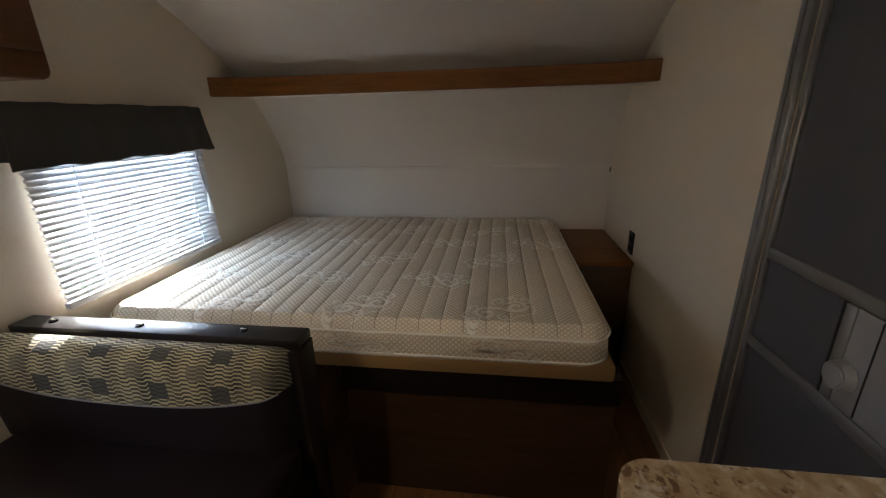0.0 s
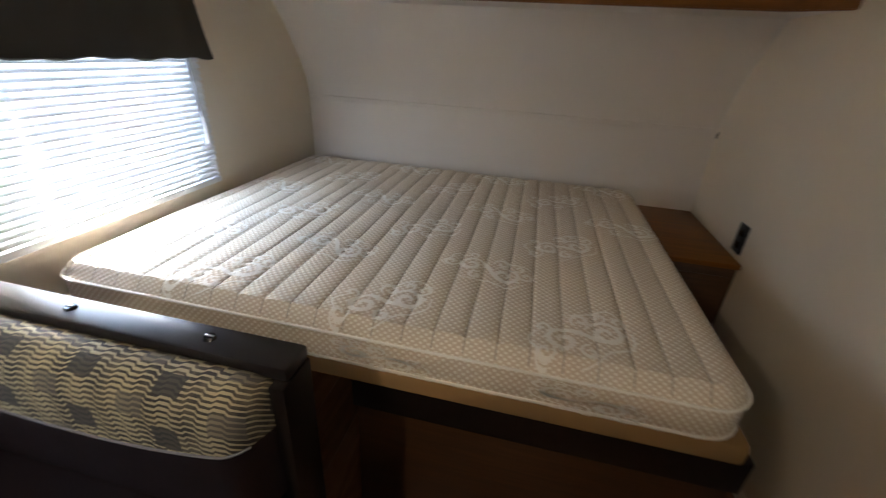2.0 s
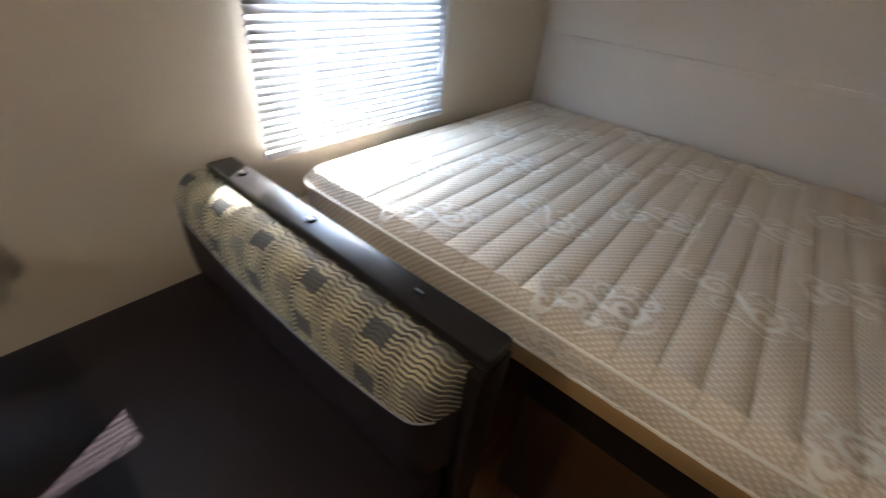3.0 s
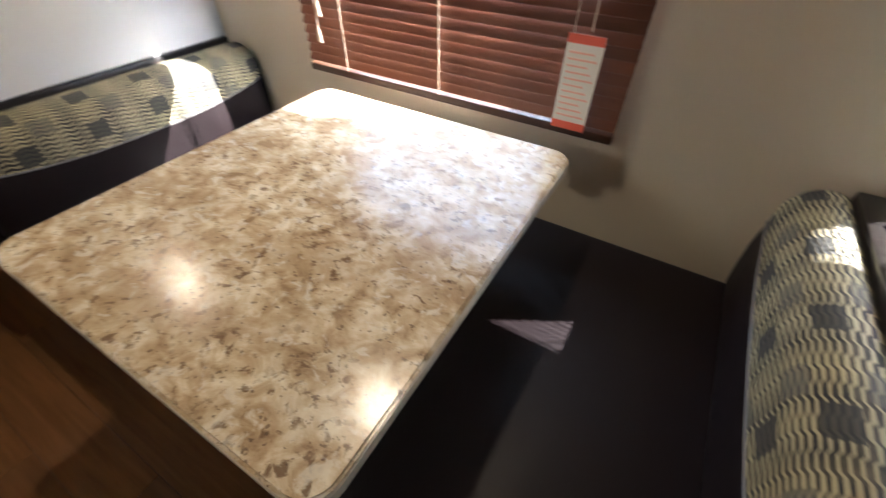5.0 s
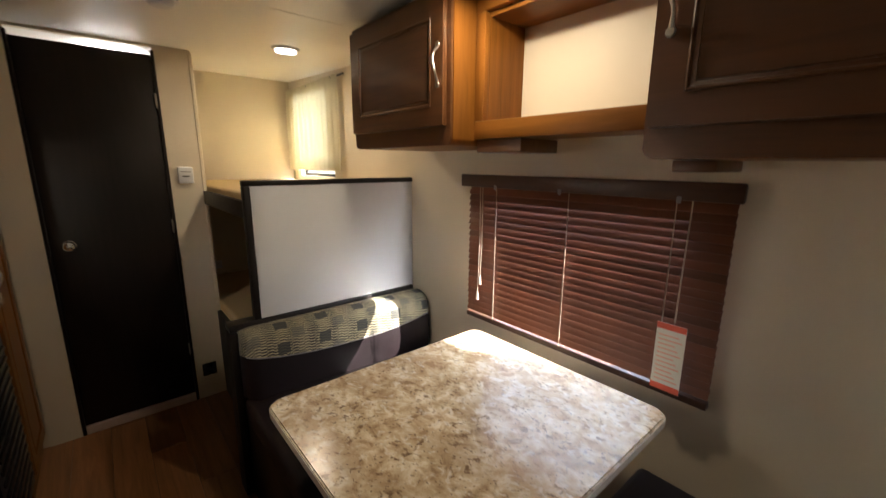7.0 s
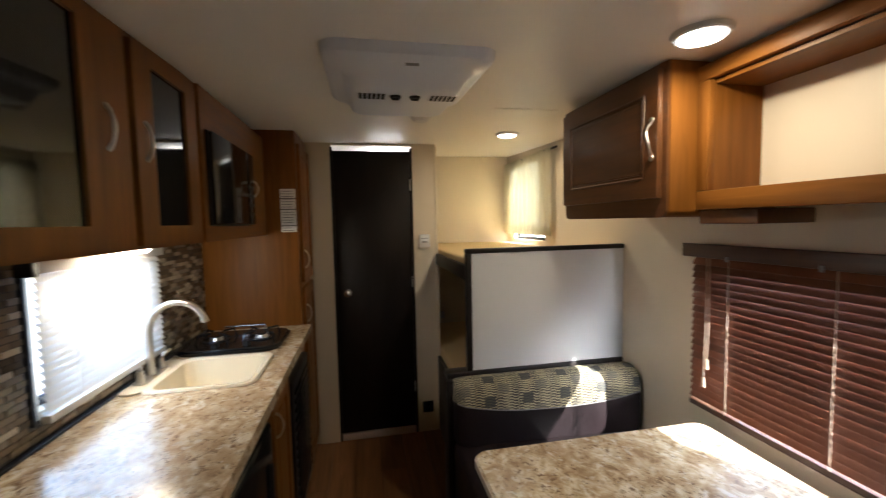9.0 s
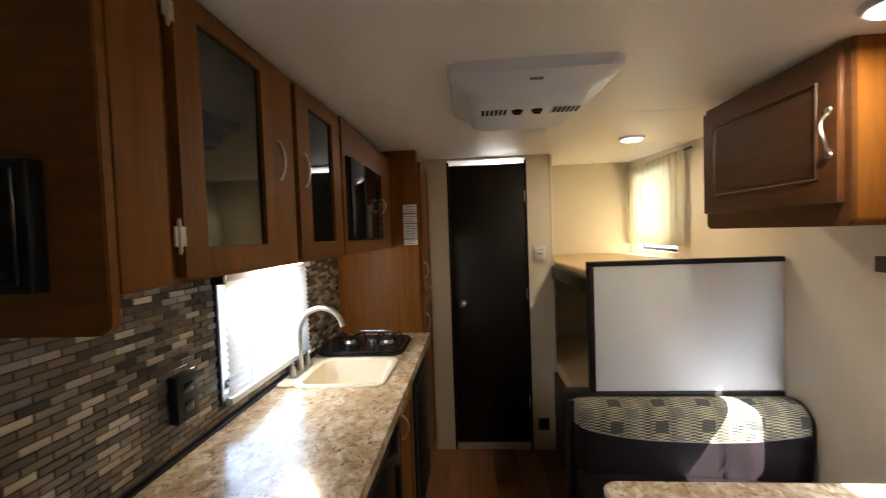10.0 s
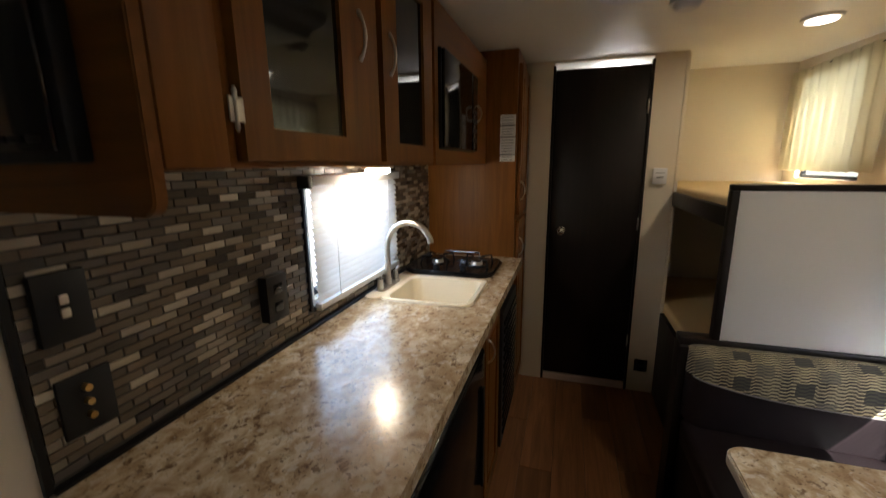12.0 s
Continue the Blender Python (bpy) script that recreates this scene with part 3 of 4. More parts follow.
CORD = mat("pale_cord", (0.42, 0.32, 0.24), 0.8)
WHITECORD = mat("white_cord", (0.8, 0.8, 0.8), 0.7)
din_blind = blind("dinette_blind", "brown faux wood slatted blind, lowered and half closed", 0.038, 1.43, 2.376, 0.765, 1.38, 0.0255, 0.033, 60, 0.0020, SLATBROWN, RAILBROWN, (1.59, 1.91, 2.24), CORD, 0.045, 0.0015)
part("valance", box_bm(0.06, 0.072, 1.405, 2.392, 1.335, 1.385, 0.004), RAILBROWN, din_blind, "dark brown blind valance")
for y, zz in ((1.522, 0.90), (1.535, 0.97)):
    part("pull_cord", tube_bm([(0.075, y, 1.335), (0.075, y + 0.002, 1.1), (0.075, y - 0.004, zz)], 0.0018, 6), CORD, din_blind)
    part("tassel", cyl_bm((0.075, y - 0.004, zz), (0.075, y - 0.004, zz - 0.035), 0.004, 10, 0.007), CORD, din_blind)
part("tilt_cord", tube_bm([(0.075, 2.285, 1.335), (0.075, 2.283, 1.2), (0.074, 2.28, 1.0)], 0.002, 6), CORD, din_blind)
for y in (1.60, 1.885, 2.25):
    part("valance_clip", box_bm(0.0722, 0.0765, y - 0.006, y + 0.006, 1.328, 1.346, 0.0015), CLEARPLASTIC, din_blind, "clear plastic valance clip")
tag = thing("warning_tag", "white hanging warning tag with red ends", "tag")
part("card", box_bm(0.070, 0.0712, 2.235, 2.312, 0.79, 0.992), WHITEPAPER, tag)
part("stripe", box_bm(0.0714, 0.0720, 2.235, 2.312, 0.79, 0.808), REDPRINT, tag, "red printed band")
part("stripe", box_bm(0.0714, 0.0720, 2.235, 2.312, 0.974, 0.992), REDPRINT, tag, "red printed band")
for k in range(11):
    part("print_line", box_bm(0.0714, 0.0720, 2.243, 2.304 - (k % 3) * 0.008, 0.820 + k * 0.0135, 0.8235 + k * 0.0135), PINKPRINT, tag)
bed_blind = blind("bed_blind", "white slatted mini blind, lowered and partly open", 0.030, 2.992, 3.755, 0.758, 1.30, 0.021, 0.025, 52, 0.0008, SLATWHITE, WHITEPLASTIC, (3.136, 3.633), WHITECORD, 0.03)
part("tilt_wand", cyl_bm((0.05, 3.69, 1.22), (0.055, 3.705, 0.95), 0.004, 8), CLEARPLASTIC, bed_blind)
part("cord_tassel", cyl_bm((0.056, 3.705, 1.02), (0.056, 3.71, 0.92), 0.006, 10, 0.012), WHITEPLASTIC, bed_blind)
kit_blind = blind("kitchen_blind", "white slatted mini blind over the sink", W - 0.030, 0.94, 1.555, 0.985, 1.405, 0.021, 0.025, -56, 0.0008, SLATWHITE, WHITEPLASTIC, (1.04, 1.44), WHITECORD, 0.03)
part("bracket", box_bm(W - 0.05, W - 0.010, 1.565, 1.585, 1.368, 1.405, 0.003), BLACKPLASTIC, kit_blind, "dark mounting bracket")


def valance():
    t = thing("window_valance", "dark grey suede valance box over the bed window", "valance")
    bm = bmesh.new()
    rows = []
    ys = [2.958 + 0.776 * k / 40 for k in range(41)]
    prof = [(0.008, 1.405), (0.075, 1.405), (0.085, 1.39), (0.088, 1.32), (0.095, 1.245), (0.10, 1.222), (0.094, 1.218), (0.080, 1.30), (0.068, 1.39), (0.008, 1.393)]
    for y in ys:
        w = 0.003 * math.sin(23 * y) + 0.0025 * math.sin(57 * y + 1)
        flare = (y - 3.346) / 0.388
        rows.append([bm.verts.new((x + (w if 0.03 < x else 0), y + flare * 0.03 * max(0, (1.40 - z) / 0.18), z + (w if z < 1.3 else 0.4 * w))) for x, z in prof])
    for a, b in zip(rows, rows[1:]):
        for k in range(len(prof)):
            bm.faces.new((a[k], a[(k + 1) % len(prof)], b[(k + 1) % len(prof)], b[k]))
    bm.faces.new(rows[0]), bm.faces.new(rows[-1][::-1])
    part("cover", bm, VALANCE, t)
    for y in (2.962, 3.730):
        part("end_cap", box_bm(0.006, 0.084, y - 0.006, y + 0.006, 1.24, 1.40, 0.003), VALANCE, t)


valance()


def curtain():
    t = thing("bunk_curtain", "thin gold curtain over the bunk window", "curtain")
    bm = bmesh.new()
    y0, y1, z0, z1, n = -0.66, 0.26, 1.375, 1.965, 120
    front = []
    for k in range(n + 1):
        y = y0 + (y1 - y0) * k / n
        colf = []
        for j in range(7):
            z = z1 - (z1 - z0) * j / 6
            d = 0.010 + 0.011 * math.sin(78 * y + 0.6 * math.sin(11 * y)) * (0.6 + 0.07 * j) + 0.003 * math.sin(31 * y + j)
            colf.append(bm.verts.new((0.034 + d, y, z + 0.004 * math.sin(78 * y) * (j == 6))))
        front.append(colf)
    for a, b in zip(front, front[1:]):
        for j in range(6):
            bm.faces.new((a[j], a[j + 1], b[j + 1], b[j]))
    c = part("cloth", bm, CURTAIN, t)
    sol = c.modifiers.new("thickness", "SOLIDIFY")
    sol.thickness = 0.0012
    part("rod", cyl_bm((0.03, -0.60, 1.955), (0.03, 0.30, 1.955), 0.007, 10), BLACKTRIM, t)


curtain()

# ---- dinette ----
CUSHION_X = 0.895


def bench(name, label, back_y, sign, swell=0.0):
    """Dinette bench; sign is the way its seat faces along y."""
    t = thing(name, label, "bench")

    def span(a, b):
        return sorted((back_y + sign * a, back_y + sign * b))

    y0, y1 = span(0.0, 0.072)
    part("cap", box_bm(0.002, 0.915, y0, y1, 0.752, 0.782, 0.006), CAPWOOD, t, "espresso wooden cap rail")
    y0, y1 = span(0.01, 0.06)
    part("back_panel", box_bm(0.004, 0.90, y0, y1, 0.0, 0.752), ESPRESSO, t)
    y0, y1 = span(0.0, 0.09)
    part("end_post", box_bm(0.885, 0.918, y0, y1, 0.0, 0.752, 0.004), ESPRESSO, t)
    y0, y1 = span(0.06, 0.66)
    part("base_box", box_bm(0.004, 0.885, y0, y1, 0.0, 0.37, 0.003), ESPRESSO, t, "espresso seat box")
    # seat cushion
    y0, y1 = span(0.10, 0.70)
    bm = box_bm(0.006, CUSHION_X, y0, y1, 0.372, 0.472, 0.022, seg=3)
    part("seat_cushion", bm, VINYL, t, "black vinyl seat cushion")
    # back cushion: one pillow, vinyl below a curved seam and patterned cloth above it
    cx0, cx1, nx = 0.004, CUSHION_X - 0.004, 72

    def seam(x):
        u = (x - cx0) / (cx1 - cx0) * 2 - 1
        return 0.618 + 0.055 * abs(u) ** 2.4

    def surf(x, z_or_a, upper):
        e = min((x - cx0) * 3 + 0.03, cx1 - x)
        s = math.sqrt(max(0.0, 1 - (1 - min(e, 0.055) / 0.055) ** 2))
        if not upper:
            z, d = z_or_a, 0.168 + 0.006 * math.sin((z_or_a - 0.475) * 14)
        elif z_or_a < 0:
            z, d = 0.706 + z_or_a, 0.170
        else:
            z, d = 0.706 + 0.066 * math.sin(z_or_a), 0.106 + 0.064 * math.cos(z_or_a)
        d = 0.066 + max(0.0, d - 0.066) * (0.25 + 0.75 * s) * (1 + swell * (1 - x / cx1) ** 2)
        z = 0.475 + (z - 0.475) * (1 - 0.07 * (1 - s))
        return (x, back_y + sign * d, z)

    xs = [cx0 + (cx1 - cx0) * k / nx for k in range(nx + 1)]
    low, high = bmesh.new(), bmesh.new()
    lows, highs = [], []
    for x in xs:
        zs = seam(x)
        col = [low.verts.new((x, back_y + sign * 0.066, 0.475))] + [low.verts.new(surf(x, 0.475 + (zs - 0.475) * k / 6, False)) for k in range(7)]
        lows.append(col)
        ups = [zs - 0.706 + (0.706 - zs) * k / 4 for k in range(4)] + [math.pi * k / 11 for k in range(12)]
        highs.append([high.verts.new(surf(x, a, True)) for a in ups] + [high.verts.new((x, back_y + sign * 0.066, zs))])
    for bm_, cols_ in ((low, lows), (high, highs)):
        for a, b in zip(cols_, cols_[1:]):
            for k in range(len(a) - 1):
                bm_.faces.new((a[k], b[k], b[k + 1], a[k + 1]))
        bm_.faces.new(cols_[0]), bm_.faces.new(cols_[-1][::-1])
    part("back_cushion", low, VINYL, t, "black vinyl back cushion")
    part("back_cloth", high, FABRIC, t, "zigzag cream and black cloth with grey squares")
    pts = []
    for x in xs[1:-1]:
        p = surf(x, seam(x) - 0.706, True)
        pts.append((p[0], p[1] + sign * 0.001, p[2]))
    part("piping", tube_bm(pts, 0.0028, 6), PIPING, t)
    for x in (0.12, 0.41, 0.735):
        y = back_y + sign * 0.036
        c = part("screw_cap", cyl_bm((x, y, 0.781), (x, y, 0.787), 0.013, 16, 0.010), BLACKGLOSS, t, "black screw cap")
        part("screw_slot", box_bm(x - 0.009, x + 0.009, y - 0.002, y + 0.002, 0.787, 0.7895, 0.0006), NICKEL, c)
    return t


bench("dinette_bench", "black vinyl dinette bench with patterned head roll, backing the bed", 2.912, -1)
bench("dinette_bench", "black vinyl dinette bench with patterned head roll below the bunk panel", 0.888, 1, 0.5)

table = thing("dinette_table", "square granite laminate dinette table with rounded corners", "table")
part("tabletop", prism_bm(rounded(0.112, 0.955, 1.548, 2.312, 0.045), 2, 0.722, 0.755, 0.004), GRANITE, table)
part("edge_band", prism_bm(rounded(0.110, 0.957, 1.546, 2.314, 0.046), 2, 0.726, 0.750, 0.002), mat("beige_edge", (0.5, 0.42, 0.32), 0.35), table, "beige edge banding")
part("pedestal", cyl_bm((0.53, 1.93, 0.02), (0.53, 1.93, 0.722), 0.038, 20), CHROME, table)
part("base_plate", cyl_bm((0.53, 1.93, 0.0), (0.53, 1.93, 0.02), 0.11, 24, 0.10), CHROME, table)

# ---- overhead cabinet over the dinette ----
ZB = 1.483


def pull(parent, p, q, out, wave=0.0):
    """A bowed bar handle between two points, standing off along out."""
    p, q, out = Vector(p), Vector(q), Vector(out)
    pts = [p + (q - p) * k / 10 + out * (math.sin(math.pi * k / 10) ** 0.6) + Vector((0, wave * math.sin(2 * math.pi * k / 10), 0)) for k in range(11)]
    radii = [0.0055, 0.0040, 0.0032, 0.0034, 0.0041, 0.0044, 0.0041, 0.0034, 0.0032, 0.0040, 0.0055]
    h = part("handle", tube_bm(pts, radii, 10), NICKEL, parent, "brushed nickel bow handle")
    return h


def raised_door(parent, x, side, y0, y1, z0, z1, material, inner, thick=0.02):
    """A framed cabinet door in the y-z plane at x, facing side."""
    xs = sorted((x, x + side * thick))
    d = part("door", box_bm(xs[0], xs[1], y0, y1, z0, z1, 0.004), material, parent)
    f = 0.06
    a, b = sorted((x + side * thick, x + side * (thick + 0.005)))
    bm = holed_wall(0, a, b, y0 + 0.002, y1 - 0.002, z0 + 0.002, z1 - 0.002, [(y0 + f, y1 - f, z0 + f, z1 - f)])
    bmesh.ops.bevel(bm, geom=[e for e in bm.edges if e.calc_face_angle(0) > 0.6], offset=0.0018, segments=1, affect="EDGES")
    part("door_frame", bm, material, d)
    xs = sorted((x + side * thick, x + side * (thick + 0.003)))
    part("raised_panel", box_bm(xs[0], xs[1], y0 + f + 0.016, y1 - f - 0.016, z0 + f + 0.016, z1 - f - 0.016, 0.0028, seg=1), inner, d)
    xb = x + side * (thick + 0.003)
    ring = [(xb, y0 + f + 0.004, z0 + f + 0.004), (xb, y1 - f - 0.004, z0 + f + 0.004), (xb, y1 - f - 0.004, z1 - f - 0.004), (xb, y0 + f + 0.004, z1 - f - 0.004)]
    bead = bmesh.new()
    for p, q in zip(ring, ring[1:] + ring[:1]):
        join(bead, cyl_bm(p, q, 0.0042, 8))
    part("bead", bead, material, d)
    return d


def dinette_cabinet(name, y0, y1, label, handle_y, ZB):
    t = thing(name, label, "cabinet", "overhead cabinets")
    top = ceil_z((y0 + y1) / 2) - 0.012
    part("body", prism_bm([(y0, top), (y1, top)] + [(y1 - 0.022 + 0.022 * math.cos(radians(a)), ZB + 0.022 - 0.022 * math.sin(radians(a))) for a in range(0, 91, 15)] + [(y0 + 0.022 - 0.022 * math.sin(radians(a)), ZB + 0.022 - 0.022 * math.cos(radians(a))) for a in range(0, 91, 15)], 0, 0.002, 0.385), CAB, t)
    d = raised_door(t, 0.3945, 1, y0 + 0.012, y1 - 0.018, ZB + 0.058, top - 0.02, CABDARK, CABDARK, 0.012)
    h = pull(d, (0.411, handle_y, 1.668), (0.411, handle_y, 1.768), (0.018, 0, 0), 0.006)
    for zz in (1.662, 1.774):
        part("foot", cyl_bm((0.4105, handle_y, zz), (0.416, handle_y, zz), 0.010, 14, 0.008), NICKEL, h)
    # darker wood than the body: the front's shade is put into its colour
    part("face_frame", prism_bm([(y0 + 0.001, top), (y1 - 0.001, top)] + [(y1 - 0.023 + 0.022 * math.cos(radians(a)), ZB + 0.023 - 0.022 * math.sin(radians(a))) for a in range(0, 91, 15)] + [(y0 + 0.023 - 0.022 * math.sin(radians(a)), ZB + 0.023 - 0.022 * math.cos(radians(a))) for a in range(0, 91, 15)], 0, 0.3855, 0.394, 0.002), CABDARK, t, "face frame with rounded lower corners, its shade in the darker colour")
    return t


dinette_cabinet("overhead_cabinet", 1.10, 1.70, "stained wooden overhead cabinet with dark raised panel door", 1.656, 1.483)
dinette_cabinet("overhead_cabinet", 2.28, 2.86, "stained wooden overhead cabinet with dark raised panel door", 2.318, 1.438)
shelf = thing("overhead_shelf", "open stained wooden overhead shelf between two cabinets", "shelf", "overhead cabinets")
top = ceil_z(2.0) - 0.006
part("bottom_board", box_bm(0.002, 0.275, 1.702, 2.278, ZB + 0.03, ZB + 0.05), CABH, shelf)
part("bottom_rail", box_bm(0.275, 0.297, 1.702, 2.278, ZB + 0.02, ZB + 0.075, 0.003), CABH, shelf)
part("top_rail", box_bm(0.275, 0.297, 1.702, 2.278, top - 0.045, top, 0.003), CABH, shelf)
part("stile", box_bm(0.275, 0.297, 1.702, 1.742, ZB + 0.075, top - 0.045, 0.003), CAB, shelf)
part("stile", box_bm(0.275, 0.297, 2.245, 2.278, ZB + 0.075, top - 0.045, 0.003), CAB, shelf)
part("side_board", box_bm(0.002, 0.275, 1.702, 1.742, ZB + 0.05, top), CAB, shelf)
part("back_board", box_bm(0.105, 0.113, 1.742, 2.278, ZB + 0.05, top), WALL, shelf, "cream back board")
part("bracket", box_bm(0.10, 0.285, 1.703, 1.885, 1.462, ZB + 0.019, 0.004), CABDARK, shelf, "dark block under the shelf")
part("bracket", box_bm(0.10, 0.285, 2.300, 2.385, 1.412, 1.437, 0.004), CABDARK, shelf, "dark block under the cabinet end")
part("top_board", box_bm(0.113, 0.275, 1.742, 2.278, top - 0.058, top - 0.0465), CABH, shelf)

# ---- bunks ----
bp = thing("bunk_headboard", "white end board of the bunks with black edging", "headboard")
part("board", box_bm(0.002, 0.788, 0.936, 0.954, 0.784, 1.335, 0.001), PANELWHITE, bp)
part("top_edge", box_bm(0.002, 0.815, 0.928, 0.962, 1.335, 1.357, 0.004), ESPRESSO, bp, "espresso top edging")
part("post", box_bm(0.788, 0.815, 0.928, 0.962, 0.784, 1.335, 0.004), ESPRESSO, bp, "espresso side post")
for nm, z, lbl in (("upper_bunk", 1.30, "upper bunk with tan mattress and dark side rail"), ("lower_bunk", 0.60, "lower bunk with tan mattress and dark base")):
    t = thing(nm, lbl, "bunk bed")
    part("rail", box_bm(0.755, 0.785, -0.03 if nm == "lower_bunk" else 0.004, 0.926, z - 0.11, z - 0.035, 0.004) if nm == "upper_bunk" else box_bm(0.752, 0.785, 0.004, 0.878, 0.0, z - 0.06, 0.004), ESPRESSO, t, "espresso wooden side rail")
    part("board", box_bm(0.002, 0.752, REAR + 0.002, 0.926 if nm == "upper_bunk" else 0.878, z - 0.10, z - 0.075), BOARD, t)
    bm = box_bm(0.006, 0.765, REAR + 0.004, 0.922 if nm == "upper_bunk" else 0.874, z - 0.074, z, 0.02, seg=3)
    bmesh.ops.subdivide_edges(bm, edges=bm.edges[:], cuts=3, use_grid_fill=True)
    for v in bm.verts:
        v.co.z += 0.006 * noise.noise(v.co * 9)
    part("mattress", bm, BUNKFABRIC, t, "tan striped bunk mattress")

# ---- bathroom door ----
d = tagged(new("door_1"), "closed espresso bathroom door with round knob", "door", kind="structure")
part("leaf", box_bm(0.950, 1.456, -0.034, -0.002, 0.052, 1.962, 0.003), ESPRESSO, d)
for p in ((0.935, 0.949, -0.038, 0.006, 0.0, 1.985), (1.457, 1.471, -0.038, 0.006, 0.0, 1.985)):
    part("jamb", box_bm(*p, 0.002), ESPRESSO, d)
part("threshold", box_bm(0.95, 1.456, -0.036, 0.004, 0.0, 0.045, 0.003), mat("pinkish_threshold", (0.66, 0.53, 0.47), 0.45), d, "pale threshold strip")
bm = cyl_bm((1.385, -0.003, 1.02), (1.385, 0.006, 1.02), 0.026, 24, bevel=0.002)
k = part("door_knob", bm, CHROME, d)
part("spindle", cyl_bm((1.385, 0.006, 1.02), (1.385, 0.03, 1.02), 0.009, 14), CHROME, k)
bm = bmesh.new()
bmesh.ops.create_uvsphere(bm, u_segments=20, v_segments=14, radius=0.024)
bmesh.ops.transform(bm, matrix=Matrix.Translation((1.385, 0.042, 1.02)) @ Matrix.Diagonal((1, 0.75, 1, 1)), verts=bm.verts)
part("ball", bm, CHROME, k)
for z in (1.70, 1.04, 0.3):
    part("hinge", box_bm(0.948, 0.956, -0.002, 0.008, z, z + 0.075, 0.002), NICKEL, d)

th = thing("thermostat", "small white wall thermostat beside the bathroom door", "thermostat")
part("case", box_bm(0.826, 0.898, 0.0, 0.022, 1.31, 1.40, 0.006), WHITEPLASTIC, th)
part("slider", box_bm(0.845, 0.88, 0.022, 0.026, 1.345, 1.353, 0.001), PRINT, th)
part("grille_line", box_bm(0.838, 0.886, 0.0222, 0.0235, 1.372, 1.376), PRINT, th)
outlet("wall_outlet", "small black wall outlet near the floor", pose(0.862, 0.0, 0.18, 0, 0, 180), 0.075, 0.08)
structure("trim_bunk_wall", box_bm(0.766, 0.784, -0.02, 0.006, 0, 2.0, 0.003), WALL, "cream corner trim", "trim")
structure("trim_bath", box_bm(1.472, 1.60, 0.0, 0.008, 0.0, 2.0, 0.002), WALL, "cream trim strip beside the door", "trim")
hk = thing("wall_hook", "small dark latch on the side wall by the nose", "latch")
part("plate", box_bm(W - 0.006, W, 4.56, 4.568, 0.99, 1.02, 0.001), BLACKPLASTIC, hk)
pl = thing("bunk_wall_plate", "small white plate on the wall above the lower bunk", "outlet")
part("plate", box_bm(0.60, 0.655, REAR, REAR + 0.008, 0.64, 0.70, 0.003), WHITEPLASTIC, pl)

# ---- kitchen ----
CT = 0.928
counter = thing("worktop", "beige granite laminate kitchen worktop with rounded end", "worktop")
r = 0.045
# worktop in strips round the sink cut-out, with the rounded free end as one piece
SX0, SX1, SY0, SY1 = 1.675, 2.015, 0.925, 1.255
corner = [(W - 0.004, SY1), (W - 0.004, 2.388)] + [(1.576 + r - r * math.sin(radians(a)), 2.388 - r + r * math.cos(radians(a))) for a in range(0, 91, 10)] + [(1.576, SY1)]
bm = prism_bm(corner, 2, CT - 0.038, CT)
for x0, x1, y0, y1 in ((1.576, W - 0.004, 0.424, SY0), (1.576, SX0, SY0, SY1), (SX1, W - 0.004, SY0, SY1)):
    box_bm(x0, x1, y0, y1, CT - 0.038, CT, 0, bm)
bmesh.ops.remove_doubles(bm, verts=bm.verts, dist=0.0002)
part("slab", bm, GRANITE, counter, smooth=False)
part("upstand", box_bm(W - 0.022, W - 0.004, 0.424, 2.25, CT, CT + 0.007, 0.002), BLACKTRIM, counter, "dark caulk strip")

sink = thing("sink", "square cream acrylic sink set in the worktop", "sink")
bm = bmesh.new()
levels = [(0.014, 0.002), (0.010, 0.009), (-0.004, 0.010), (-0.012, 0.004), (-0.022, -0.08), (-0.03, -0.135), (-0.055, -0.15)]
rings = []
for grow, dz in levels:
    rings.append([bm.verts.new((x, y, CT + dz)) for x, y in rounded(SX0 - grow, SX1 + grow, SY0 - grow, SY1 + grow, 0.045, 6)])
for a, b in zip(rings, rings[1:]):
    for k in range(len(a)):
        bm.faces.new((a[k], a[(k + 1) % len(a)], b[(k + 1) % len(b)], b[k]))
bm.faces.new(rings[-1])
part("basin", bm, SINKCREAM, sink)
part("faucet_deck", prism_bm(rounded(2.020, 2.092, SY0 - 0.012, SY1 + 0.012, 0.03), 2, CT + 0.0005, CT + 0.0075, 0.002), SINKCREAM, sink)
part("drain", cyl_bm((1.845, 1.09, CT - 0.15), (1.845, 1.09, CT - 0.146), 0.032, 24), CHROME, sink)

fa = thing("faucet", "brushed nickel gooseneck faucet behind the sink", "faucet")
fx, fy = 2.062, 1.09
part("deck_plate", prism_bm(rounded(fx - 0.026, fx + 0.026, fy - 0.10, fy + 0.10, 0.025), 2, CT, CT + 0.012, 0.003), NICKEL, fa)
part("riser", cyl_bm((fx, fy, CT + 0.012), (fx, fy, CT + 0.075), 0.016, 18, 0.012), NICKEL, fa)
arc = [(fx, fy, CT + 0.07), (fx, fy, CT + 0.17)]
for k in range(13):
    a = math.pi * (1 - k / 12 * 0.86)
    arc.append((fx - 0.095 - 0.095 * math.cos(a), fy - 0.02 * k / 12, CT + 0.17 + 0.105 * math.sin(a)))
part("spout", tube_bm(arc, 0.0125, 14), NICKEL, fa)
end = Vector(arc[-1])
part("aerator", cyl_bm(end, end + Vector((-0.006, 0, -0.022)), 0.013, 14), NICKEL, fa)
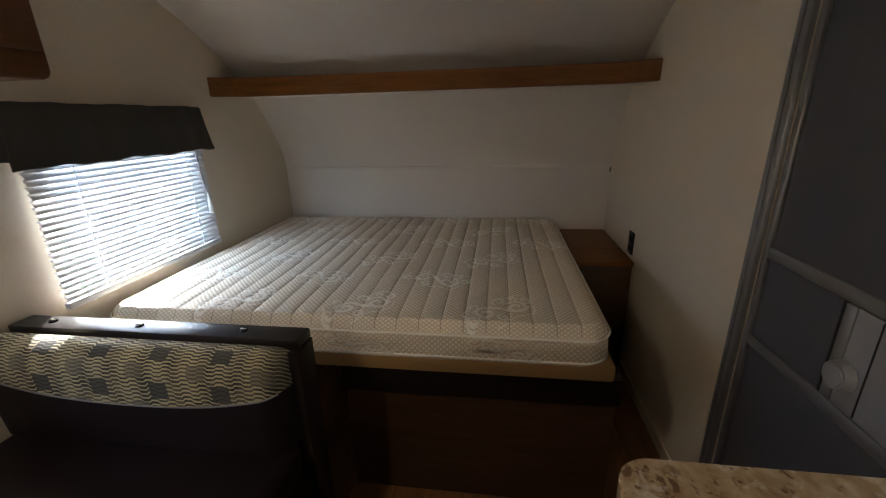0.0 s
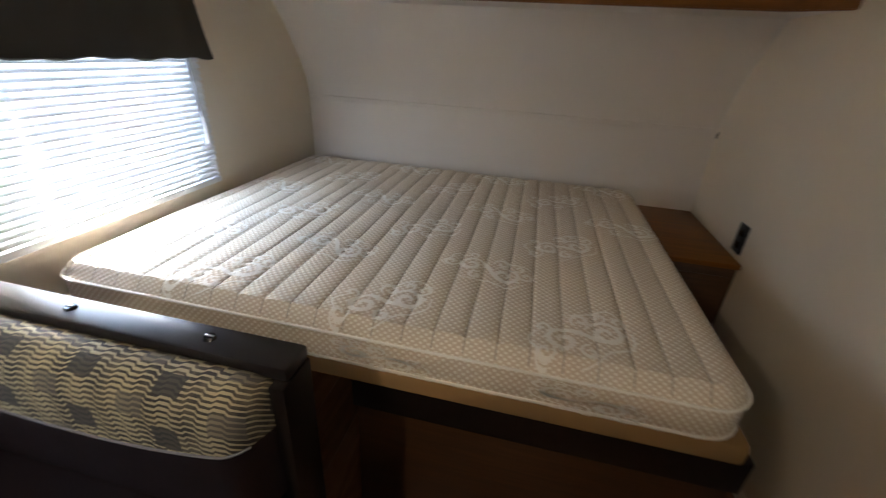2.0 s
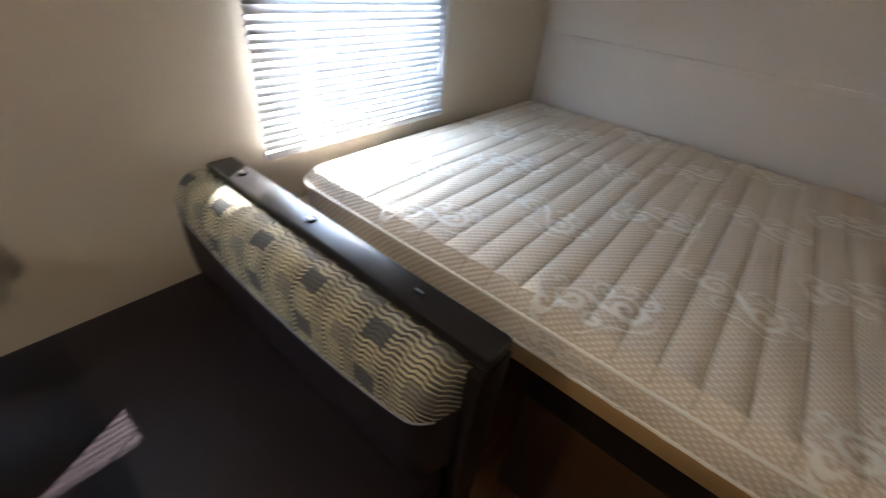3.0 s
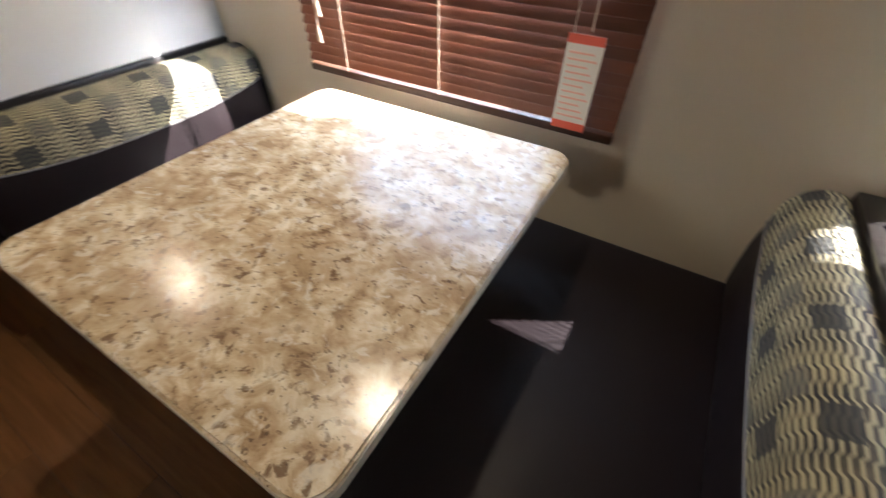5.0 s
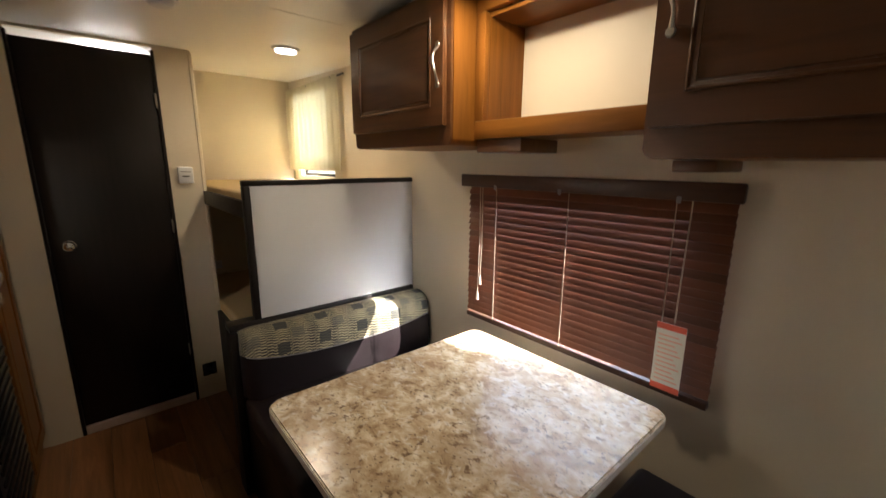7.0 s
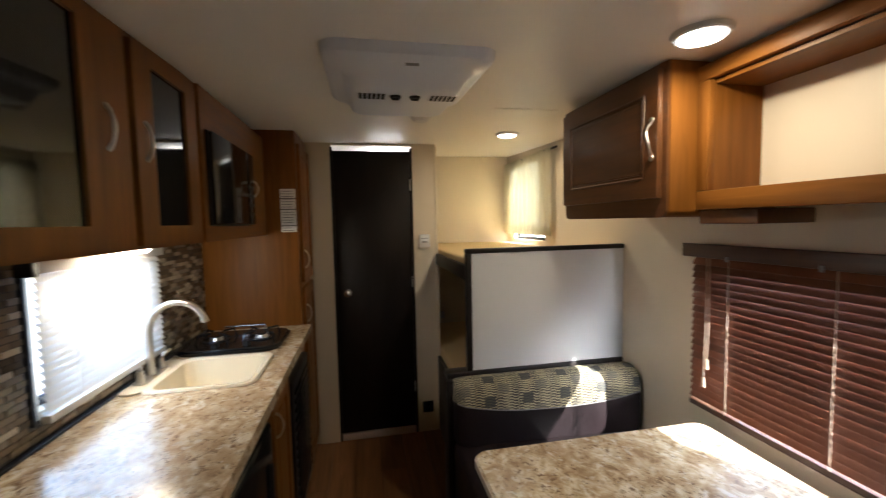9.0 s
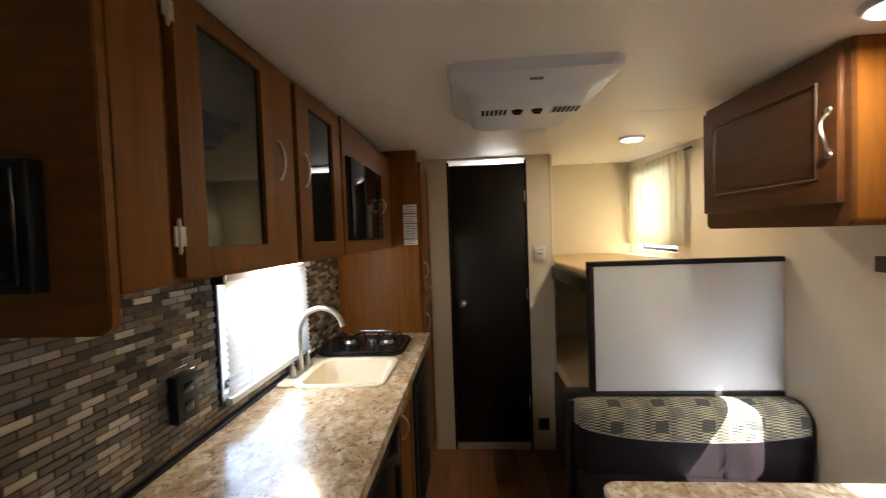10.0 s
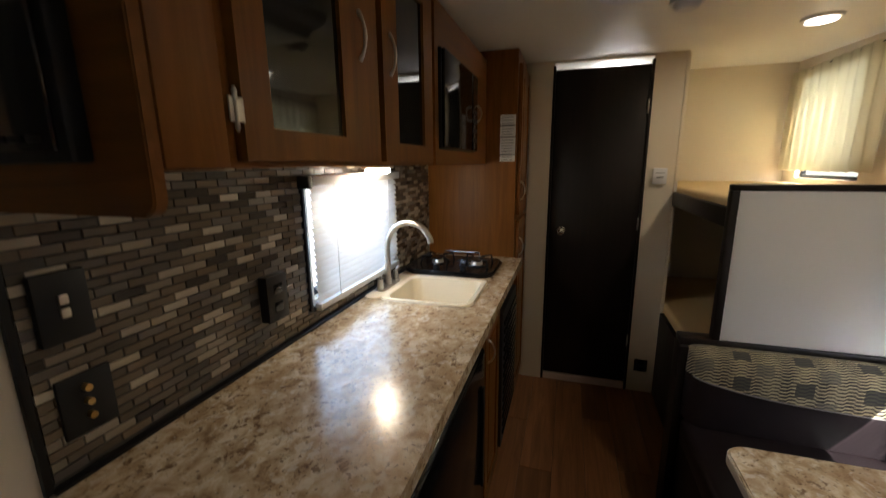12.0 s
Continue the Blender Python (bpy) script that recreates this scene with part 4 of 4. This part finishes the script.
for dy in (-0.075, 0.075):
    kb = part("valve", cyl_bm((fx, fy + dy, CT + 0.012), (fx, fy + dy, CT + 0.05), 0.015, 16, 0.011), NICKEL, fa)
    part("lever", tube_bm([(fx, fy + dy, CT + 0.05), (fx - 0.01, fy + dy * 1.15, CT + 0.066), (fx - 0.018, fy + dy * 1.5, CT + 0.07)], 0.006, 8), NICKEL, kb)

hob = thing("cooktop", "black enamel two-burner gas cooktop", "cooktop")
hx0, hx1, hy0, hy1 = 1.655, 2.092, 0.545, 0.882
part("pan", prism_bm(rounded(hx0, hx1, hy0, hy1, 0.07), 2, CT, CT + 0.024, 0.008), BLACKENAMEL, hob)
for bx in (1.765, 1.965):
    by = 0.705
    b = part("burner", cyl_bm((bx, by, CT + 0.024), (bx, by, CT + 0.038), 0.030, 24, 0.025), NICKEL, hob, "steel burner head")
    part("burner_cap", cyl_bm((bx, by, CT + 0.038), (bx, by, CT + 0.044), 0.022, 20), BLACKENAMEL, b)
    part("drip_ring", tube_bm([(bx + 0.06 * math.cos(a), by + 0.06 * math.sin(a), CT + 0.026) for a in (2 * math.pi * k / 24 for k in range(25))], 0.003, 6, False), BLACKENAMEL, hob)
    for a in (45, 135, 225, 315):
        c, s = math.cos(radians(a)), math.sin(radians(a))
        part("pan_support", tube_bm([(bx + 0.03 * c, by + 0.03 * s, CT + 0.058), (bx + 0.085 * c, by + 0.085 * s, CT + 0.058), (bx + 0.095 * c, by + 0.095 * s, CT + 0.024)], 0.005, 6), BLACKENAMEL, hob)
for kx in (1.80, 1.93):
    part("knob", cyl_bm((kx, 0.835, CT + 0.022), (kx, 0.835, CT + 0.045), 0.016, 16, 0.013), BLACKPLASTIC, hob)
part("back_rail", tube_bm([(1.78, 0.57, CT + 0.02), (1.78, 0.57, CT + 0.05), (1.97, 0.57, CT + 0.05), (1.97, 0.57, CT + 0.02)], 0.005, 8), CHROME, hob)

FX = 1.612


def base_unit(name, y0, y1, label, doors, material=CAB):
    t = thing(name, label, "cabinet", "kitchen base cabinets")
    part("body", box_bm(FX + 0.030, W - 0.004, y0, y1, 0.075, CT - 0.17), material, t)
    part("front_frame", box_bm(FX + 0.012, FX + 0.030, y0, y1, 0.075, CT - 0.04), material, t)
    part("plinth", box_bm(FX + 0.06, W - 0.004, y0, y1, 0.0, 0.075), BLACKTRIM, t)
    for a, b, c, d in doors:
        dd = raised_door(t, FX + 0.012, -1, a, b, c, d, material, material, 0.018)
        pull(dd, (FX - 0.012, b - 0.035, d - 0.05), (FX - 0.012, b - 0.035, d - 0.14), (-0.025, 0, 0))
    return t


base_unit("base_cabinet", 0.425, 1.30, "stained wooden base cabinet under the sink", [(0.98, 1.28, 0.12, 0.86)])
vent = thing("furnace_grille", "black louvred furnace grille in the cabinet front", "grille")
part("frame", box_bm(FX - 0.02, FX + 0.012, 0.50, 0.95, 0.14, 0.80, 0.006), BLACKPLASTIC, vent)
for k in range(14):
    part("louvre", box_bm(FX - 0.028, FX - 0.018, 0.53, 0.92, 0.19 + k * 0.042, 0.205 + k * 0.042, 0.002), BLACKENAMEL, vent)
fr = thing("fridge", "black undercounter fridge in the kitchen run", "fridge")
part("body", box_bm(FX + 0.012, W - 0.01, 1.305, 2.03, 0.05, CT - 0.04), BLACKPLASTIC, fr)
part("door", box_bm(FX - 0.025, FX + 0.012, 1.36, 2.00, 0.09, 0.845, 0.018, seg=3), BLACKGLOSS, fr, "glossy black fridge door")
part("grip", box_bm(FX - 0.034, FX - 0.025, 1.40, 1.425, 0.35, 0.72, 0.004), BLACKPLASTIC, fr)
base_unit("base_cabinet", 2.032, 2.345, "stained wooden base cabinet at the end of the run", [(2.05, 2.33, 0.12, 0.86)])

# upper cabinets
UX, UB = 1.795, 1.432
UT = ceil_z(1.3) - 0.004


def hinge(parent, x, y, z):
    """A small face-mounted hinge: two leaves, a barrel and its finials, upright at y from z."""
    h = part("hinge", box_bm(x - 0.003, x, y - 0.015, y + 0.010, z + 0.014, z + 0.046, 0.001), NICKEL, parent, "nickel hinge")
    part("barrel", cyl_bm((x - 0.003, y, z + 0.008), (x - 0.003, y, z + 0.052), 0.0034, 12), NICKEL, h)
    for zz, q in ((z + 0.008, -0.007), (z + 0.052, 0.007)):
        part("finial", cyl_bm((x - 0.003, y, zz), (x - 0.003, y, zz + q), 0.0042, 12, 0.0015), NICKEL, h)


def glass_door(parent, y0, y1, z0, z1, g0, g1, handle_y, hinge_y):
    x0, x1 = UX - 0.020, UX
    gz0, gz1 = z0 + 0.047, z1 - 0.036
    bm = holed_wall(0, x0, x1, y0, y1, z0, z1, [(g0, g1, gz0, gz1)])
    bmesh.ops.bevel(bm, geom=[e for e in bm.edges if e.calc_face_angle(0) > 0.6], offset=0.0025, segments=1, affect="EDGES")
    dd = part("door", bm, CAB, parent, "framed wooden door with smoked glass")
    part("glass", box_bm(x0 + 0.008, x0 + 0.012, g0 - 0.004, g1 + 0.004, gz0 - 0.004, gz1 + 0.004), SMOKED, dd, "dark smoked glass")
    pull(dd, (x0, handle_y, 1.645), (x0, handle_y, 1.737), (-0.015, 0, 0))
    if hinge_y:
        for z in (1.478, 1.835):
            hinge(dd, UX - 0.0208, hinge_y, z)
    return dd


uc = thing("wall_cabinet", "stained wooden wall cabinet with two smoked glass doors", "cabinet", "kitchen wall cabinets")
part("body", box_bm(UX + 0.002, W - 0.004, 1.272, 2.148, UB, UT), CAB, uc)
part("face_frame", holed_wall(0, UX - 0.002, UX + 0.002, 1.272, 2.148, UB, UT, [(1.36, 1.63, 1.48, 1.90), (1.76, 2.07, 1.48, 1.90)]), CABH, uc)
glass_door(uc, 1.70, 2.118, 1.442, 1.918, 1.853, 2.060, 1.782, 2.134)
glass_door(uc, 1.318, 1.672, 1.442, 1.918, 1.394, 1.588, 1.632, 0)
ep = thing("stereo_cabinet", "stained wooden end cabinet holding the stereo", "cabinet", "kitchen wall cabinets")
part("body", box_bm(1.782, W - 0.004, 2.150, 2.240, 1.430, ceil_z(2.2) - 0.004, 0.003), CABX, ep)
r = 0.022
part("front_board", prism_bm([(W - 0.004, 1.380), (W - 0.004, ceil_z(2.25) - 0.004), (1.776, ceil_z(2.25) - 0.004), (1.776, 1.402)] + [(1.776 + r - r * math.cos(radians(a)), 1.402 - r * math.sin(radians(a))) for a in range(15, 91, 15)], 1, 2.2405, 2.258, 0.002), CABX, ep, "stained board with a curved lower corner")
part("stile", box_bm(1.7745, 1.7815, 2.1485, 2.240, 1.432, ceil_z(2.2) - 0.004, 0.003), CAB, ep)
st = thing("car_stereo", "black built-in stereo with round silver knob", "stereo")
part("bezel", box_bm(1.853, 2.048, 2.2585, 2.282, 1.440, 1.610, 0.004), BLACKPLASTIC, st)
part("face", box_bm(1.866, 2.040, 2.282, 2.289, 1.452, 1.598, 0.003), BLACKGLOSS, st)
part("display", box_bm(1.925, 2.015, 2.289, 2.2905, 1.553, 1.583), mat("grey_display", (0.045, 0.045, 0.045), 0.25), st)
part("knob", cyl_bm((1.958, 2.289, 1.522), (1.958, 2.299, 1.522), 0.018, 28, 0.0165, 0.002), NICKEL, st)
for k in range(5):
    part("button", box_bm(1.880 + k * 0.031, 1.902 + k * 0.031, 2.289, 2.292, 1.462, 1.469, 0.001), BLACKPLASTIC, st)
part("label_bar", box_bm(1.955, 1.99, 2.289, 2.2902, 1.482, 1.486), PRINT, st)
mon = thing("tank_monitor", "small black tank monitor panel with a red light", "control panel")
part("plate", box_bm(1.908, 2.010, 2.2585, 2.268, 1.748, 1.85, 0.003), BLACKGLOSS, mon)
part("switch", box_bm(1.925, 1.95, 2.268, 2.273, 1.77, 1.79, 0.002), BLACKPLASTIC, mon)
part("indicator", box_bm(1.955, 1.99, 2.268, 2.2695, 1.822, 1.830), REDPRINT, mon)

mw = thing("microwave", "black built-in microwave with chrome handle", "microwave")
part("surround", holed_wall(0, UX - 0.012, UX + 0.004, 0.424, 1.270, UB, UT, [(0.70, 1.235, 1.485, 1.815)]), CABH, mw, "stained wooden surround")
part("cavity", box_bm(UX + 0.01, W - 0.01, 0.43, 1.268, UB + 0.002, UT), BLACKPLASTIC, mw)
part("body", box_bm(UX - 0.022, UX + 0.01, 0.703, 1.232, 1.488, 1.812, 0.004), BLACKPLASTIC, mw)
part("door", box_bm(UX - 0.034, UX - 0.022, 0.83, 1.228, 1.492, 1.808, 0.004), BLACKGLOSS, mw, "glossy black door")
part("keypad", box_bm(UX - 0.030, UX - 0.022, 0.708, 0.825, 1.492, 1.808, 0.003), BLACKGLOSS, mw)
pull(mw, (UX - 0.030, 0.716, 1.62), (UX - 0.030, 0.716, 1.69), (-0.02, 0, 0))
for i in range(3):
    for j in range(4):
        part("key", box_bm(UX - 0.032, UX - 0.030, 0.722 + i * 0.032, 0.744 + i * 0.032, 1.53 + j * 0.04, 1.545 + j * 0.04), BLACKPLASTIC, mw)
part("display", box_bm(UX - 0.032, UX - 0.030, 0.72, 0.81, 1.74, 1.775), SMOKED, mw)

pan = thing("pantry_cabinet", "tall stained wooden pantry beside the cooktop", "cabinet")
part("body", box_bm(1.622, W - 0.004, 0.010, 0.420, 0.0, ceil_z(0.2) - 0.004, 0.003), CAB, pan)
for z0, z1 in ((1.16, 1.93), (0.10, 1.13)):
    dd = raised_door(pan, 1.622, -1, 0.035, 0.395, z0, z1, CAB, CAB, 0.016)
    zz = z0 + 0.08 if z0 > 1 else z1 - 0.2
    pull(dd, (1.602, 0.36, zz), (1.602, 0.36, zz + 0.1), (-0.025, 0, 0))
no = thing("notice_sheet", "white printed notice stuck on the pantry side", "notice")
part("sheet", box_bm(1.628, 1.708, 0.4205, 0.4215, 1.445, 1.68), WHITEPAPER, no)
rnd = random.Random(5)
part("rule", box_bm(1.628, 1.708, 0.4215, 0.4219, 1.625, 1.631), PRINT, no)
part("rule", box_bm(1.628, 1.708, 0.4215, 0.4219, 1.566, 1.572), PRINT, no)
part("rule", box_bm(1.628, 1.708, 0.4215, 0.4219, 1.476, 1.482), PRINT, no)
for k in range(16):
    part("print_line", box_bm(1.635 + rnd.uniform(0, 0.012), 1.70, 0.4215, 0.4218, 1.452 + k * 0.0142, 1.4555 + k * 0.0142), PRINT, no)

ul = thing("undercabinet_light", "round lit lamp under the wall cabinet", "lamp")
part("housing", cyl_bm((2.005, 1.26, UB - 0.010), (2.005, 1.26, UB), 0.058, 28, bevel=0.003), WHITEPLASTIC, ul)
part("lens", cyl_bm((2.005, 1.26, UB - 0.030), (2.005, 1.26, UB - 0.010), 0.040, 28, 0.050, 0.006), LENS, ul, "glowing lens")
outlet("wall_outlet", "black outlet on the tiled splashback", pose(W - 0.008, 1.735, 1.09, 0, 0, -90), 0.078, 0.125, 0.028)
ws = thing("wall_switch", "black switch plate with two small pale buttons", "switch")
part("plate", box_bm(W - 0.022, W - 0.008, 2.152, 2.226, 1.165, 1.279, 0.004), BLACKPLASTIC, ws)
for z in (1.213, 1.235):
    part("button", box_bm(W - 0.026, W - 0.022, 2.183, 2.197, z - 0.008, z + 0.008, 0.003), NICKEL, ws, "pale metal button")
av = thing("audio_jack_plate", "black plate with brass jacks on the splashback", "outlet")
part("plate", box_bm(W - 0.016, W - 0.008, 2.14, 2.22, 1.0, 1.105, 0.003), BLACKPLASTIC, av)
for z in (1.03, 1.055, 1.08):
    part("jack", cyl_bm((W - 0.016, 2.182, z), (W - 0.026, 2.182, z), 0.006, 12), GOLD, av, "brass jack")

# ---- entry door with screen ----
e = tagged(new("door_2"), "closed entry door with grey framed insect screen", "door", kind="structure")
y0, y1, z0, z1 = DOOR_SIDE
part("outer_leaf", box_bm(W + 0.03, W + 0.048, y0 + 0.002, y1 - 0.002, z0, z1), SCREENMESH, e, "grey outer door skin")
for a, b, c, d2 in ((y1, y1 + 0.022, z0 - 0.02, z1 + 0.035), (y1 + 0.024, y1 + 0.043, z0 - 0.02, z1 + 0.035), (y0 - 0.035, y0, z0 - 0.02, z1 + 0.035), (y0, y1, z1, z1 + 0.035), (y0, y1, z0 - 0.02, z0)):
    part("casing", box_bm(W - 0.012, W + 0.006, a, b, c, d2, 0.004), GREYFRAME, e, "grey metal casing")
for a, b, c, d2 in ((y1 - 0.024, y1 - 0.004, z0 + 0.004, z1 - 0.004), (y0 + 0.004, y0 + 0.034, z0 + 0.004, z1 - 0.004), (y0 + 0.034, y1 - 0.034, z1 - 0.034, z1 - 0.004), (y0 + 0.034, y1 - 0.034, z0 + 0.004, z0 + 0.034), (y0 + 0.034, y1 - 0.024, 0.970, 1.001), (y0 + 0.034, y1 - 0.024, 0.723, 0.755)):
    part("screen_rail", box_bm(W + 0.002, W + 0.016, a, b, c, d2, 0.003), GREYFRAME, e, "grey screen door rail")
part("screen_mesh", box_bm(W + 0.008, W + 0.010, y0 + 0.03, y1 - 0.03, z0 + 0.03, z1 - 0.03), SCREENMESH, e, "dark grey insect mesh")
part("slide_panel", box_bm(W + 0.003, W + 0.006, y0 + 0.04, 2.757, 0.757, 0.968, 0.001), CLEARPLASTIC, e, "cloudy plastic sliding panel")
part("slide_stile", box_bm(W + 0.001, W + 0.009, 2.758, 2.784, 0.757, 0.968, 0.002), GREYFRAME, e)
part("slide_gap", box_bm(W + 0.0035, W + 0.0075, 2.785, 2.793, 0.757, 0.968), BLACKTRIM, e, "dark gap beside the sliding panel")
part("panel_seam", box_bm(W + 0.0015, W + 0.003, 2.700, 2.703, 0.76, 0.965), BLACKTRIM, e, "dark seam in the panel")
part("slide_knob", cyl_bm((W + 0.004, 2.742, 0.828), (W - 0.022, 2.742, 0.828), 0.034, 24, 0.027, 0.004), CLEARPLASTIC, e, "cloudy round finger cup")

# ---- ceiling fixtures ----
def puck(x, y, watts):
    z = ceil_z(y)
    t = thing("ceiling_light", "round lit ceiling puck lamp with white rim", "lamp", "ceiling lights")
    part("rim", cyl_bm((x, y, z - 0.014), (x, y, z), 0.062, 36, 0.070, 0.003), WHITEPLASTIC, t)
    part("lens", cyl_bm((x, y, z - 0.018), (x, y, z - 0.014), 0.050, 36), LENS, t, "glowing lens")
    lamp = opening_light("puck_lamp", look((x, y, z - 0.024), (x, y, 0)), 0.085, 0.085, watts, (1.0, 0.82, 0.56))
    lamp.data.shape = "DISK"


puck(0.455, 1.876, 0.58)
puck(0.43, 0.475, 0.42)
ucl = new("undercabinet_lamp", bpy.data.lights.new("undercabinet_lamp", "POINT"))
ucl.data.energy, ucl.data.color, ucl.data.shadow_soft_size = 0.75, (1.0, 0.82, 0.56), 0.03
ucl.location = (2.005, 1.26, UB - 0.064)


def air_con():
    t = thing("ceiling_air_conditioner", "white ceiling air conditioner shroud with vents and knobs", "air conditioner")
    x0, x1, y0, y1 = 0.900, 1.364, 1.18, 1.700
    bm = bmesh.new()
    rings = []
    for side, far, close, dz in ((0.0, 0.0, 0.0, 0.0), (0.002, 0.0, 0.002, -0.018), (0.008, 0.004, 0.008, -0.027), (0.022, 0.006, 0.040, -0.034), (0.046, 0.008, 0.085, -0.038), (0.062, 0.010, 0.105, -0.052), (0.070, 0.014, 0.130, -0.070), (0.078, 0.022, 0.160, -0.076)):
        rings.append([bm.verts.new((x, y, ceil_z(y) + dz)) for x, y in rounded(x0 + side, x1 - side, y0 + far, y1 - close, 0.05, 6)])
    for a, b in zip(rings, rings[1:]):
        for k in range(len(a)):
            bm.faces.new((a[k], a[(k + 1) % len(a)], b[(k + 1) % len(b)], b[k]))
    bm.faces.new(rings[-1])
    part("shroud", bm, SHROUD, t)
    zb = ceil_z(1.46) - 0.076
    for gx in (0.970, 1.188):
        g = part("vent", box_bm(gx, gx + 0.088, 1.447, 1.507, zb - 0.003, zb + 0.004, 0.001), SHROUD, t)
        for i in range(6):
            for j in range(3):
                part("slot", box_bm(gx + 0.005 + i * 0.0135, gx + 0.0140 + i * 0.0135, 1.452 + j * 0.018, 1.466 + j * 0.018, zb - 0.0045, zb - 0.001), BLACKPLASTIC, g)
    for kx in (1.100, 1.160):
        kk = part("knob", cyl_bm((kx, 1.478, zb + 0.002), (kx, 1.478, zb - 0.008), 0.018, 20, 0.016, 0.002), BLACKPLASTIC, t)
        part("pointer", box_bm(kx - 0.011, kx + 0.011, 1.475, 1.481, zb - 0.013, zb - 0.008, 0.001), BLACKPLASTIC, kk)
    part("brand_plate", box_bm(1.11, 1.145, 1.645, 1.653, ceil_z(1.65) - 0.0400, ceil_z(1.65) - 0.0350), GREYFRAME, t)


air_con()
sm = thing("smoke_detector", "small white round ceiling detector", "detector")
z = ceil_z(0.90)
part("base", cyl_bm((1.0, 0.90, z - 0.012), (1.0, 0.90, z), 0.055, 28, bevel=0.002), WHITEPLASTIC, sm)
part("cap", cyl_bm((1.0, 0.90, z - 0.032), (1.0, 0.90, z - 0.012), 0.034, 28, 0.046, 0.004), WHITEPLASTIC, sm)

# bathroom beyond the door
structure("wall_bathroom_back", box_bm(0.80, W, REAR, REAR + 0.02, 0, 2.1), PANELWHITE, "white bathroom back wall", "wall")
opening_light("bathroom_lamp", look((1.2, -0.35, 1.95), (1.2, -0.35, 0)), 0.15, 0.15, 1.0, (1, 0.95, 0.88))
bl = thing("bathroom_light", "lit bathroom ceiling lamp behind the door", "lamp")
part("lens", box_bm(0.97, 1.21, -0.46, -0.30, 1.945, 1.998, 0.008), emitter("bathroom_lens", (1.0, 0.95, 0.88), 1.6), bl)

# ---- floor planks ----
floor = tagged(new("floor"), "brown wood-look vinyl plank floor", "floor", kind="structure")
plank_meshes = {}
PW = W / 14
for i in range(14):
    yy = REAR - (0.37 * i) % 1.22
    while yy < FRONT:
        a, b = max(yy, REAR), min(yy + 1.22, FRONT)
        key = round(b - a, 4)
        if key > 0.02:
            if key not in plank_meshes:
                plank_meshes[key] = mesh_of("plank", box_bm(0.0006, PW - 0.0006, 0.0008, key - 0.0008, -0.006, 0.0, 0.0012, seg=1), FLOORWOOD)
            p = new("plank", plank_meshes[key])
            p.parent = floor
            p.location = (i * PW, a, 0)
        yy += 1.22
structure("baseboard", box_bm(W - 0.012, W - 0.001, 3.09, 3.94, 0.0, 0.06, 0.003), WALL, "cream baseboard strip", "baseboard")

# ---- mosaic splashback ----
sp = tagged(new("splashback"), "dark brown and grey brick mosaic splashback", "splashback", kind="structure")
TL, TH, GAP = 0.056, 0.0172, 0.0022
bm = holed_wall(0, W - 0.0045, W - 0.0005, 0.424, 2.245, CT, 1.45, [(0.94, 1.556, 0.990, 1.405)])
part("grout", bm, GROUT, sp)
part("edge_trim", box_bm(W - 0.012, W - 0.001, 2.2455, 2.258, CT, 1.366, 0.002), BLACKTRIM, sp, "black edge trim")
w = TL - GAP
tile_mesh = mesh_of("tile", box_bm(-0.004, 0.0, -w / 2, w / 2, -(TH - GAP) / 2, (TH - GAP) / 2, 0.0012, seg=1), TILE)
far_bm = bmesh.new()
rnd = random.Random(11)
row, count, zz = 0, 0, CT + 0.014 + TH / 2
near = []
while zz < 1.44:
    y = 0.43 + (0.5 * TL if row % 2 else 0.0) - TL / 2
    while y < 2.236:
        a, b = max(y, 0.426), min(y + TL, 2.244)
        yc = (a + b) / 2
        hidden = 0.918 < yc < 1.578 and 0.98 < zz < 1.41
        if not hidden and b - a > 0.010:
            depth = rnd.uniform(0.0, 0.0014)
            if yc > 1.66 and b - a > TL - 0.001 and count < 300:
                near.append((yc, zz, depth))
                count += 1
            else:
                box_bm(W - 0.009 + depth, W - 0.003, a + GAP / 2, b - GAP / 2, zz - TH / 2 + GAP / 2, zz + TH / 2 - GAP / 2, 0, far_bm)
        y += TL
    zz += TH
    row += 1
for yc, zc, depth in near:
    p = new("tile", tile_mesh)
    p.parent = sp
    p.location = (W - 0.004 + depth, yc, zc)
tagged(part("tile_field", far_bm, TILE, sp, smooth=False), kind="stuff")
bm = box_bm(0.41, 0.70, 1.035, 1.06, ceil_z(1.05) - 0.0015, ceil_z(1.05) + 0.002)
structure("trim_ceiling_seam", bm, CEIL, "thin seam batten on the ceiling", "trim")
